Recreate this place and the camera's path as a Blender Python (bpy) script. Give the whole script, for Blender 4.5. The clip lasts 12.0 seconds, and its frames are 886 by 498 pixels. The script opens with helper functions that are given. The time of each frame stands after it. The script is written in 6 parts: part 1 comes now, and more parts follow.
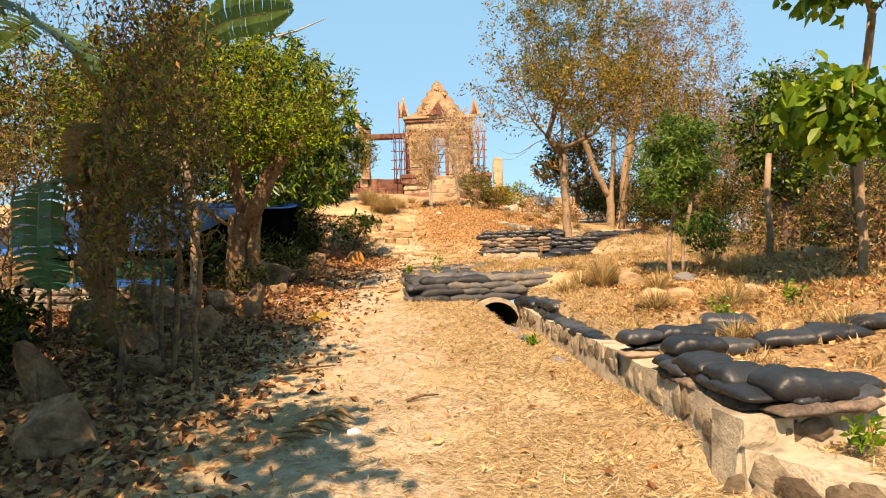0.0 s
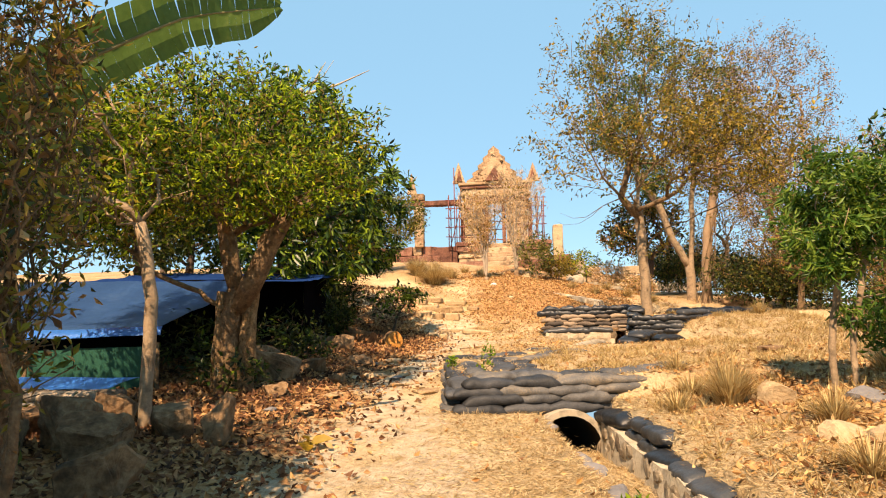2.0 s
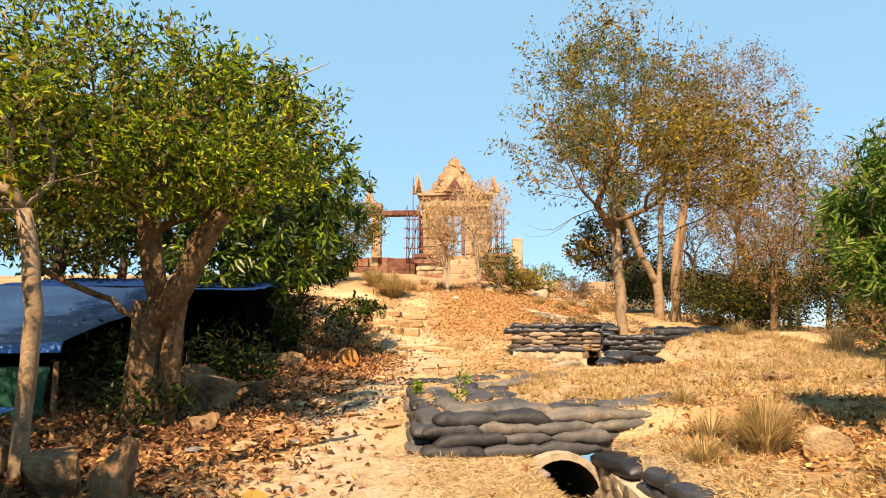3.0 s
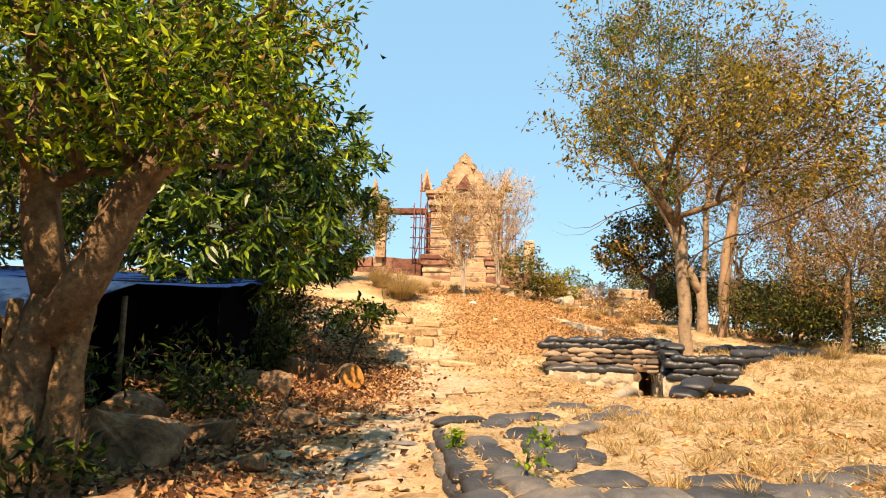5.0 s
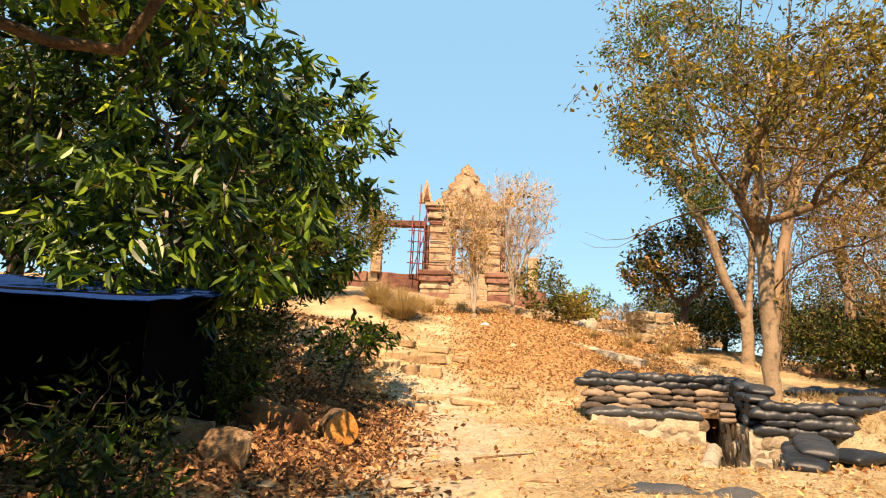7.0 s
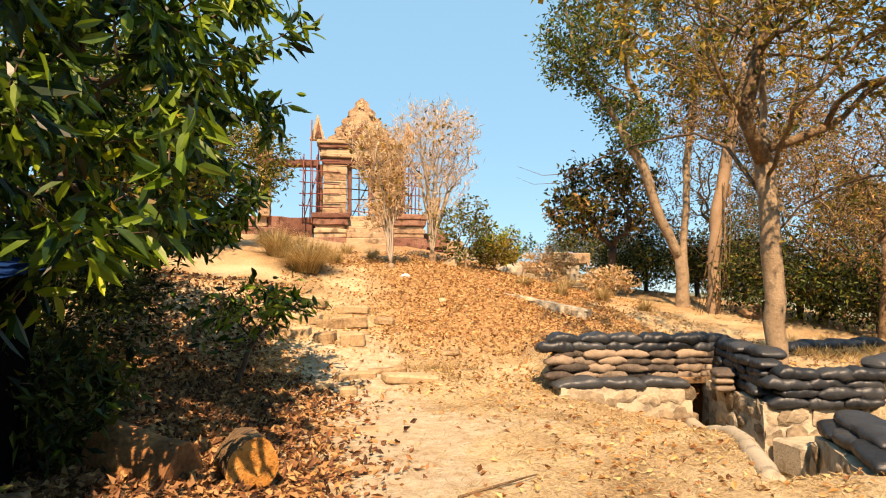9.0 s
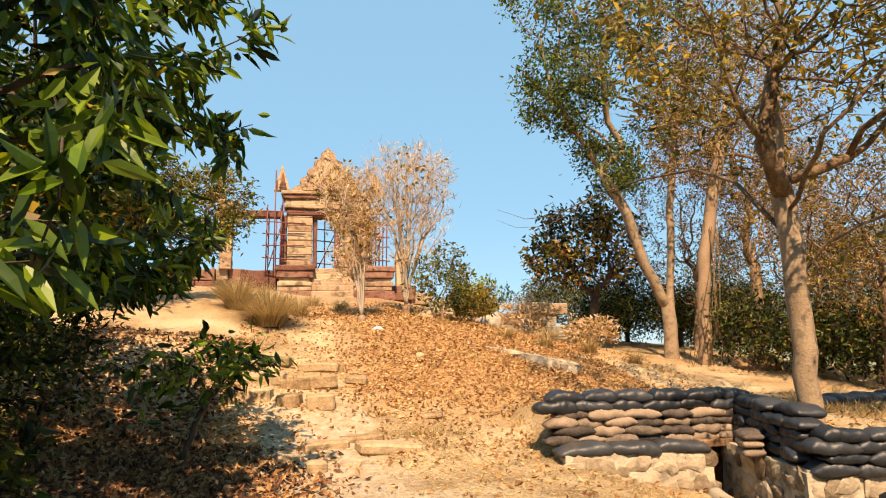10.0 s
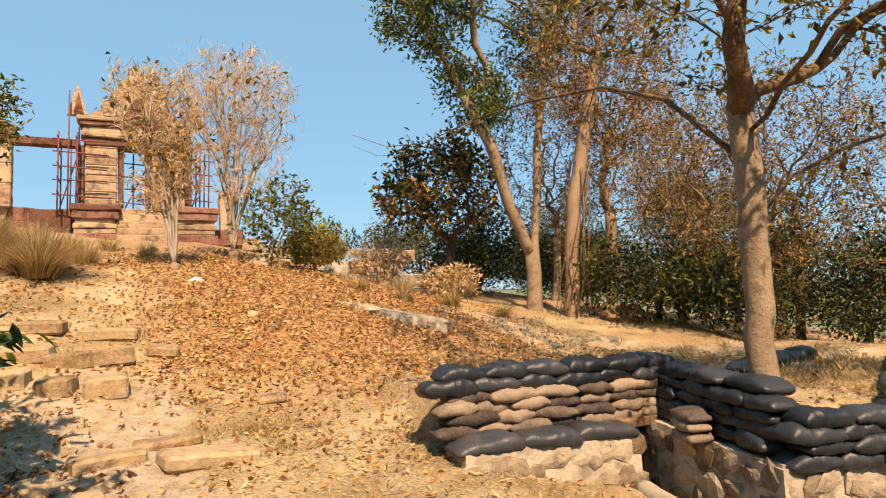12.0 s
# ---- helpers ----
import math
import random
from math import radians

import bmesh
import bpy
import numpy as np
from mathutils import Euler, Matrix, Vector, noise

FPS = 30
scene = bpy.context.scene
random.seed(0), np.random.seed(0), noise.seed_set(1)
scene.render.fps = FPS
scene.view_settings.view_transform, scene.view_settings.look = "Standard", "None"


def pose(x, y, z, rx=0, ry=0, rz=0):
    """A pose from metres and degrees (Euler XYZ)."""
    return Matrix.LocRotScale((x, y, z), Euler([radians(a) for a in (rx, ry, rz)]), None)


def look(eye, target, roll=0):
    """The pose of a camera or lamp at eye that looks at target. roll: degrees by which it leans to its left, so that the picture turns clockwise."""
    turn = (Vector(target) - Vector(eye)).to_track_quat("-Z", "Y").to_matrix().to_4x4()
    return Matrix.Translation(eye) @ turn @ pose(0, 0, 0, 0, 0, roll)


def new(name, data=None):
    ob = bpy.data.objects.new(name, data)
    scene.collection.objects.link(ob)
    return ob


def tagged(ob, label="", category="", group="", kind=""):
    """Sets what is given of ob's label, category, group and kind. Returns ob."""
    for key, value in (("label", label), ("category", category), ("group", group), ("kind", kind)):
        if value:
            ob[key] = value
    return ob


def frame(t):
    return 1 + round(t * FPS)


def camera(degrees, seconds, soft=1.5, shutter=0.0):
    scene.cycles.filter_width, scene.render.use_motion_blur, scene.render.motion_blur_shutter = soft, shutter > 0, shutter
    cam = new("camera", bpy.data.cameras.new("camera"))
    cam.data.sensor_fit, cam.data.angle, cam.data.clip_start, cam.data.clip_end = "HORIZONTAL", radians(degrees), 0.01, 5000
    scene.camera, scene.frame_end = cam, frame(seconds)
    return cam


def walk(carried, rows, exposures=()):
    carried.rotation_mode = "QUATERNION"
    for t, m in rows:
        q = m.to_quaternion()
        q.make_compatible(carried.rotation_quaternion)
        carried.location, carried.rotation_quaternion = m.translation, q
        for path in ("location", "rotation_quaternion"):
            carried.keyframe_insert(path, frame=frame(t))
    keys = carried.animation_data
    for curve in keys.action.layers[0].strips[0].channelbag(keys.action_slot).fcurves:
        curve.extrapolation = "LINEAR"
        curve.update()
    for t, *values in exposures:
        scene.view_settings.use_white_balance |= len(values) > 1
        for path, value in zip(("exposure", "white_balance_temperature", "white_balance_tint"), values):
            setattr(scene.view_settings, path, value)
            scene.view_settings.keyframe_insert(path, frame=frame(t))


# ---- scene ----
import itertools

cam = camera(68.0, 12.0, soft=1.1)
PATH = [
    (0, (0.0, 0.0, 1.5), (-0.011, 2.0, 1.491), -1.8),
    (0.5, (0.034, 0.694, 1.566), (0.089, 2.679, 1.806), -0.9),
    (1, (0.064, 1.434, 1.616), (-0.047, 3.424, 1.787), -1.3),
    (1.5, (0.104, 2.127, 1.691), (-0.052, 4.11, 1.895), -2.1),
    (2, (0.076, 2.805, 1.758), (-0.104, 4.787, 1.96), -1.4),
    (2.5, (-0.077, 3.462, 1.806), (-0.236, 5.445, 2.011), -1.2),
    (3, (-0.204, 4.171, 1.833), (-0.248, 6.156, 2.071), -0.4),
    (3.2, (-0.284, 4.441, 1.858), (-0.332, 6.428, 2.078), 0.2),
    (4.8, (-0.685, 6.682, 1.967), (-0.736, 8.673, 2.151), 0.8),
    (5, (-0.735, 6.943, 1.999), (-0.785, 8.927, 2.246), 1.2),
    (5.5, (-0.816, 7.65, 2.06), (-0.842, 9.631, 2.329), 2.2),
    (6, (-0.976, 8.381, 2.1), (-0.992, 10.361, 2.383), 2.2),
    (6.5, (-1.122, 9.055, 2.15), (-1.05, 11.035, 2.422), 1.6),
    (7, (-1.196, 9.722, 2.191), (-1.229, 11.699, 2.491), 2.4),
    (7.2, (-1.305, 9.965, 2.162), (-1.253, 11.95, 2.406), 2.5),
    (8.8, (-1.686, 12.029, 2.469), (-1.53, 14.016, 2.635), 0.2),
    (9, (-1.754, 12.254, 2.522), (-1.447, 14.226, 2.65), -0.0),
    (9.5, (-1.862, 12.804, 2.548), (-1.545, 14.768, 2.753), 1.4),
    (10, (-1.799, 13.395, 2.517), (-1.39, 15.331, 2.806), -0.8),
    (10.5, (-1.738, 14.018, 2.518), (-1.131, 15.902, 2.803), 0.1),
    (11, (-1.605, 14.645, 2.535), (-1.134, 16.555, 2.897), 3.4),
    (11.5, (-1.569, 15.236, 2.663), (-0.887, 17.09, 2.972), -0.1),
    (12, (-1.482, 15.816, 2.639), (-0.588, 17.601, 2.76), -1.3),
]
walk(cam, [(t, look(eye, target, roll)) for t, eye, target, roll in PATH],
     exposures=[(0, 1.19, 7550, 16), (5, 1.29, 7550, 16), (9, 1.21, 7550, 16), (12, 0.92, 7150, 16)])

# ---- world, sun, exposure ----
SUN_AZ, SUN_EL = -10.0, 50.0        # degrees to the right of straight behind; height
to_sun = Vector((math.sin(radians(SUN_AZ)) * math.cos(radians(SUN_EL)),
                 -math.cos(radians(SUN_AZ)) * math.cos(radians(SUN_EL)), math.sin(radians(SUN_EL))))
world = bpy.data.worlds.new("sky")
scene.world = world
world.use_nodes = True
wn = world.node_tree.nodes
sky = wn.new("ShaderNodeTexSky")
sky.sky_type = "NISHITA"
sky.sun_disc = False
sky.sun_elevation = radians(SUN_EL)
sky.sun_rotation = math.atan2(to_sun.x, to_sun.y)
sky.altitude = 2500
sky.air_density, sky.dust_density, sky.ozone_density = 1.3, 0.1, 1.6
wn["Background"].inputs[1].default_value = 0.107
tint = wn.new("ShaderNodeMix")
tint.data_type, tint.blend_type = "RGBA", "MULTIPLY"
tint.inputs[0].default_value, tint.inputs[7].default_value = 1.0, (0.92, 1.07, 1.04, 1.0)
world.node_tree.links.new(sky.outputs[0], tint.inputs[6])
haze = wn.new("ShaderNodeMix")
haze.data_type = "RGBA"
haze.inputs[0].default_value, haze.inputs[7].default_value = 0.82, (1.24, 2.72, 4.15, 1.0)     # even, thin haze
world.node_tree.links.new(tint.outputs[2], haze.inputs[6])
world.node_tree.links.new(haze.outputs[2], wn["Background"].inputs[0])
sun = new("sun", bpy.data.lights.new("sun", "SUN"))
sun.data.energy, sun.data.angle, sun.data.color = 5.0, radians(0.5), (1.0, 0.77, 0.54)
sun.matrix_world = look(to_sun * 50, (0, 0, 0))

# ---- materials ----


def ramp(nodes, stops):
    node = nodes.new("ShaderNodeValToRGB")
    els = node.color_ramp.elements
    while len(els) < len(stops):
        els.new(0.5)
    for e, (p, c) in zip(els, stops):
        e.position, e.color = p, (*c, 1)
    return node


def surface(name, stops, big=1.5, fine=25.0, rough=0.85, bump=0.3, depth=0.02, metal=0.0, vary=0.0, island=0.0,
            translucent=0.0, space="world", spec=0.3, stain=0.0):
    """Two scales of noise through a colour ramp, fine relief, and a per-object or per-piece shift of brightness."""
    m = bpy.data.materials.new(name)
    m.use_nodes = True
    n, ln = m.node_tree.nodes, m.node_tree.links
    b = n["Principled BSDF"]
    geo, info = n.new("ShaderNodeNewGeometry"), n.new("ShaderNodeObjectInfo")
    tex = n.new("ShaderNodeTexCoord")
    at = geo.outputs["Position"] if space == "world" else tex.outputs["Object"]
    n1, n2 = n.new("ShaderNodeTexNoise"), n.new("ShaderNodeTexNoise")
    n1.inputs["Scale"].default_value, n2.inputs["Scale"].default_value = big, fine
    n1.inputs["Detail"].default_value, n2.inputs["Detail"].default_value = 4, 6
    n2.inputs["Roughness"].default_value = 0.65
    ln.new(at, n1.inputs["Vector"]), ln.new(at, n2.inputs["Vector"])
    mix = n.new("ShaderNodeMix")
    mix.inputs[0].default_value = 0.5
    ln.new(n1.outputs["Fac"], mix.inputs[2]), ln.new(n2.outputs["Fac"], mix.inputs[3])
    r = ramp(n, stops)
    last = mix.outputs[0]
    for src, amount in ((info.outputs["Random"], vary), (geo.outputs["Random Per Island"], island)):
        if amount:
            ma = n.new("ShaderNodeMath")
            ma.operation = "MULTIPLY_ADD"
            sub = n.new("ShaderNodeMath")
            sub.operation = "SUBTRACT"
            sub.inputs[1].default_value = 0.5
            ln.new(src, sub.inputs[0])
            ln.new(sub.outputs[0], ma.inputs[0])
            ma.inputs[1].default_value = amount
            ln.new(last, ma.inputs[2])
            last = ma.outputs[0]
    ln.new(last, r.inputs[0])
    col = r.outputs[0]
    if stain:
        n3 = n.new("ShaderNodeTexNoise")
        n3.inputs["Scale"].default_value, n3.inputs["Detail"].default_value = big * 2.3, 8
        ln.new(at, n3.inputs["Vector"])
        sr = ramp(n, [(0.52, (1, 1, 1)), (0.66, (1 - stain,) * 3)])
        ln.new(n3.outputs["Fac"], sr.inputs[0])
        mul = n.new("ShaderNodeMix")
        mul.data_type, mul.blend_type = "RGBA", "MULTIPLY"
        mul.inputs[0].default_value = 1
        ln.new(col, mul.inputs[6]), ln.new(sr.outputs[0], mul.inputs[7])
        col = mul.outputs[2]
    ln.new(col, b.inputs["Base Color"])
    b.inputs["Roughness"].default_value, b.inputs["Metallic"].default_value = rough, metal
    b.inputs["Specular IOR Level"].default_value = spec
    if bump:
        bp = n.new("ShaderNodeBump")
        bp.inputs["Strength"].default_value, bp.inputs["Distance"].default_value = bump, depth
        ln.new(n2.outputs["Fac"], bp.inputs["Height"])
        ln.new(bp.outputs[0], b.inputs["Normal"])
    if translucent:
        t = n.new("ShaderNodeBsdfTranslucent")
        ln.new(col, t.inputs[0])
        ms = n.new("ShaderNodeMixShader")
        ms.inputs[0].default_value = translucent
        ln.new(b.outputs[0], ms.inputs[1]), ln.new(t.outputs[0], ms.inputs[2])
        ln.new(ms.outputs[0], n["Material Output"].inputs[0])
    return m


def leafmat(name, a, b, c, rough=0.5, tr=0.35, spec=0.4):
    return surface(name, [(0.15, a), (0.5, b), (0.85, c)], 0.8, 6, rough, 0, island=0.9, translucent=tr, spec=spec)


M = {}
M["bag"] = surface("woven_black_poly", [(0.25, (0.0072, 0.0088, 0.0112)), (0.5, (0.0208, 0.024, 0.0288)), (0.72, (0.048, 0.0512, 0.0544)), (0.92, (0.16, 0.12, 0.072))], 2.5, 60, 0.42, 0.35, 0.01, vary=0.35, spec=0.4)
M["bag_grey"] = surface("dusty_grey_poly", [(0.25, (0.0176, 0.0192, 0.0216)), (0.48, (0.048, 0.0504, 0.0544)), (0.68, (0.104, 0.1, 0.0944)), (0.9, (0.272, 0.208, 0.128))], 2.5, 60, 0.6, 0.45, 0.012, vary=0.4, spec=0.3, stain=0.3)
M["bag_worn"] = surface("sun_bleached_bag", [(0.25, (0.0188, 0.0165, 0.015)), (0.44, (0.0825, 0.0638, 0.051)), (0.72, (0.27, 0.203, 0.143))], 3.0, 50, 0.75, 0.4, 0.012, vary=0.45)
M["stone"] = surface("rubble_stone", [(0.2, (0.105, 0.075, 0.0488)), (0.5, (0.285, 0.225, 0.15)), (0.8, (0.42, 0.352, 0.255))], 3, 22, 0.9, 0.6, 0.03, vary=0.5, stain=0.45)
M["mortar"] = surface("lime_mortar", [(0.2, (0.24, 0.195, 0.135)), (0.55, (0.435, 0.375, 0.277)), (0.85, (0.525, 0.465, 0.36))], 2.2, 30, 0.95, 0.6, 0.03, stain=0.45)
M["concrete"] = surface("weathered_concrete", [(0.2, (0.225, 0.188, 0.135)), (0.6, (0.375, 0.323, 0.24)), (0.9, (0.45, 0.405, 0.315))], 3, 40, 0.9, 0.3, 0.01, stain=0.4)
M["rock"] = surface("field_rock", [(0.3, (0.04, 0.022, 0.01)), (0.48, (0.16, 0.093, 0.046)), (0.7, (0.34, 0.225, 0.125))], 2.2, 16, 0.9, 0.7, 0.04, stain=0.5)
M["slab"] = surface("sandstone_step", [(0.3, (0.165, 0.0975, 0.045)), (0.5, (0.36, 0.255, 0.143)), (0.75, (0.48, 0.375, 0.232))], 4, 25, 0.9, 0.8, 0.03, vary=0.2, stain=0.3)
M["flatstone"] = surface("grey_flat_stone", [(0.2, (0.09, 0.09, 0.0975)), (0.6, (0.203, 0.195, 0.195)), (0.9, (0.3, 0.262, 0.21))], 3, 25, 0.85, 0.5, 0.02, vary=0.3)
M["temple"] = surface("temple_sandstone", [(0.2, (0.18, 0.0975, 0.06)), (0.45, (0.36, 0.247, 0.15)), (0.75, (0.48, 0.375, 0.24)), (0.95, (0.413, 0.375, 0.315))], 0.9, 7, 0.92, 0.7, 0.12, vary=0.25, stain=0.55)
M["temple_dark"] = surface("temple_red_laterite", [(0.2, (0.072, 0.032, 0.024)), (0.5, (0.192, 0.088, 0.06)), (0.85, (0.336, 0.208, 0.144))], 1.1, 8, 0.95, 0.7, 0.1, vary=0.3, stain=0.5)
M["scaffold"] = surface("rusty_tube", [(0.2, (0.1, 0.035, 0.03)), (0.6, (0.2, 0.07, 0.06)), (0.9, (0.3, 0.14, 0.12))], 3, 20, 0.6, 0, metal=0.3)
M["bark_pale"] = surface("pale_tan_bark", [(0.2, (0.11, 0.077, 0.047)), (0.5, (0.27, 0.195, 0.122)), (0.85, (0.4, 0.31, 0.205))], 4, 35, 0.9, 0.6, 0.02, stain=0.4)
M["bark"] = surface("brown_bark", [(0.25, (0.035, 0.022, 0.012)), (0.5, (0.15, 0.095, 0.05)), (0.75, (0.34, 0.23, 0.12))], 5, 30, 0.92, 0.9, 0.03, stain=0.5)
M["bark_flute"] = surface("fluted_tan_bark", [(0.25, (0.034, 0.0204, 0.0102)), (0.45, (0.17, 0.102, 0.0467)), (0.62, (0.34, 0.221, 0.111)), (0.8, (0.442, 0.323, 0.187))], 6, 38, 0.95, 1.0, 0.04, stain=0.6)
M["pole_grey"] = surface("weathered_grey_wood", [(0.25, (0.07, 0.055, 0.04)), (0.5, (0.24, 0.19, 0.14)), (0.8, (0.44, 0.37, 0.28))], 4, 40, 0.9, 0.7, 0.02, vary=0.3, stain=0.4)
M["bark_dark"] = surface("dark_bark", [(0.2, (0.035, 0.025, 0.018)), (0.6, (0.1, 0.07, 0.05)), (0.9, (0.2, 0.15, 0.1))], 5, 30, 0.92, 0.6, 0.02)
M["twig"] = surface("dry_twig", [(0.2, (0.128, 0.08, 0.048)), (0.55, (0.272, 0.184, 0.112)), (0.9, (0.4, 0.304, 0.208))], 3, 30, 0.9, 0.2, 0.01)
M["deadwood"] = surface("bleached_dead_wood", [(0.2, (0.234, 0.187, 0.14)), (0.6, (0.39, 0.328, 0.257)), (0.9, (0.484, 0.429, 0.359))], 3, 30, 0.9, 0.3, 0.01)
M["mango"] = leafmat("mango_leaf", (0.006, 0.018, 0.002), (0.035, 0.08, 0.008), (0.17, 0.25, 0.016), 0.4, 0.35, 0.4)
M["locust"] = leafmat("locust_leaf", (0.012, 0.03, 0.003), (0.09, 0.17, 0.007), (0.38, 0.46, 0.02), 0.55, 0.4, 0.25)
M["olive"] = leafmat("olive_dry_leaf", (0.054, 0.045, 0.0054), (0.162, 0.126, 0.0126), (0.342, 0.243, 0.027), 0.6, 0.4)
M["bigleaf"] = leafmat("broad_green_leaf", (0.034, 0.085, 0.0051), (0.119, 0.23, 0.0119), (0.289, 0.374, 0.034), 0.4, 0.5)
M["dark"] = leafmat("dark_hedge_and_shade_leaf", (0.006, 0.012, 0.003), (0.028, 0.044, 0.009), (0.09, 0.1, 0.018), 0.55, 0.25, 0.2)
M["yellow"] = leafmat("yellowing_leaf", (0.102, 0.068, 0.0085), (0.255, 0.17, 0.017), (0.425, 0.281, 0.0255), 0.55, 0.4)
M["brown"] = leafmat("brown_seed_pod", (0.08, 0.04, 0.014), (0.24, 0.125, 0.045), (0.44, 0.26, 0.1), 0.8, 0.25)
M["straw"] = leafmat("straw_twig_leaf", (0.42, 0.26, 0.11), (0.66, 0.46, 0.25), (0.8, 0.62, 0.41), 0.8, 0.5)
M["feather"] = leafmat("feathery_green_leaf", (0.027, 0.0765, 0.009), (0.072, 0.162, 0.0162), (0.171, 0.252, 0.0315), 0.5, 0.4)
M["midgreen"] = leafmat("shrub_leaf", (0.02, 0.036, 0.005), (0.07, 0.1, 0.012), (0.2, 0.21, 0.025), 0.5, 0.35)
M["litter"] = leafmat("fallen_dry_leaf", (0.182, 0.076, 0.0266), (0.426, 0.228, 0.076), (0.578, 0.403, 0.19), 0.75, 0.2)
M["grass"] = leafmat("dry_straw", (0.27, 0.173, 0.075), (0.465, 0.345, 0.173), (0.585, 0.473, 0.285), 0.7, 0.25)
M["clump"] = leafmat("dry_grass_blade", (0.255, 0.15, 0.0525), (0.42, 0.3, 0.12), (0.54, 0.42, 0.203), 0.7, 0.35)
# reddish-brown litter, darkened in colour for the shade under the left trees
M["litter_shaded"] = leafmat("shaded_fallen_leaf", (0.048, 0.0208, 0.0096), (0.208, 0.088, 0.036), (0.432, 0.248, 0.104), 0.8, 0.15)
M["banana"] = surface("banana_leaf", [(0.2, (0.03, 0.07, 0.01)), (0.55, (0.09, 0.16, 0.035)), (0.85, (0.25, 0.29, 0.09))], 1.5, 14, 0.35, 0.2, 0.01, translucent=0.45, spec=0.5)
M["banana_dry"] = surface("dry_banana_leaf", [(0.2, (0.085, 0.0467, 0.017)), (0.55, (0.272, 0.17, 0.068)), (0.85, (0.468, 0.34, 0.17))], 3, 20, 0.8, 0.4, 0.01, translucent=0.3)
M["banana_stem"] = surface("banana_stem", [(0.2, (0.06, 0.05, 0.02)), (0.55, (0.2, 0.17, 0.07)), (0.85, (0.35, 0.3, 0.16))], 3, 20, 0.6, 0.3, 0.01)
M["tarp_blue"] = surface("blue_tarpaulin", [(0.2, (0.0048, 0.02, 0.064)), (0.55, (0.016, 0.048, 0.128)), (0.85, (0.064, 0.12, 0.224))], 1.5, 18, 0.4, 0.25, 0.02, spec=0.35)
M["tarp_dark"] = surface("navy_sheet", [(0.2, (0.003, 0.014, 0.06)), (0.6, (0.008, 0.035, 0.14)), (0.9, (0.03, 0.08, 0.24))], 2, 18, 0.85, 0.3, 0.02, spec=0.05)
M["tarp_bright"] = surface("bright_blue_plastic", [(0.2, (0.008, 0.064, 0.256)), (0.6, (0.024, 0.144, 0.48)), (0.9, (0.08, 0.24, 0.56))], 2, 18, 0.3, 0.3, 0.02, spec=0.6)
# near-black colour standing in for deep shade inside shelters and pipe
M["shade_black"] = surface("dark_inside_shade", [(0.2, (0.002, 0.002, 0.003)), (0.8, (0.006, 0.006, 0.007))], 1.5, 18, 0.95, 0.2, 0.02, spec=0.0)
M["net_green"] = surface("green_shade_net", [(0.2, (0.005, 0.04, 0.025)), (0.6, (0.015, 0.09, 0.06)), (0.9, (0.04, 0.16, 0.11))], 2, 30, 0.8, 0.3, 0.02)
M["cut"] = surface("orange_cut_wood", [(0.2, (0.16, 0.056, 0.012)), (0.5, (0.44, 0.192, 0.04)), (0.8, (0.6, 0.36, 0.12))], 7, 40, 0.8, 0.8, 0.02, stain=0.5)
M["burnt"] = surface("charred_wood", [(0.3, (0.03, 0.016, 0.008)), (0.5, (0.2, 0.09, 0.035)), (0.75, (0.5, 0.24, 0.08))], 4, 25, 0.9, 0.6, 0.02)
# darkness inside the culvert pipe, put into the colour of its bore
M["bore_shade"] = surface("pipe_inside_shade", [(0.2, (0.006, 0.005, 0.004)), (0.6, (0.02, 0.016, 0.012)), (0.9, (0.04, 0.032, 0.024))], 3, 20, 0.9, 0.4, 0.02)
M["paper"] = surface("white_paper", [(0.2, (0.56, 0.56, 0.56)), (0.8, (0.68, 0.68, 0.68))], 5, 30, 0.8, 0.3, 0.01)
# forest at the horizon, with blue distance haze mixed into its colour
M["far"] = surface("hazy_distant_forest", [(0.2, (0.06, 0.09, 0.1)), (0.8, (0.13, 0.17, 0.17))], 0.02, 0.2, 1.0, 0)


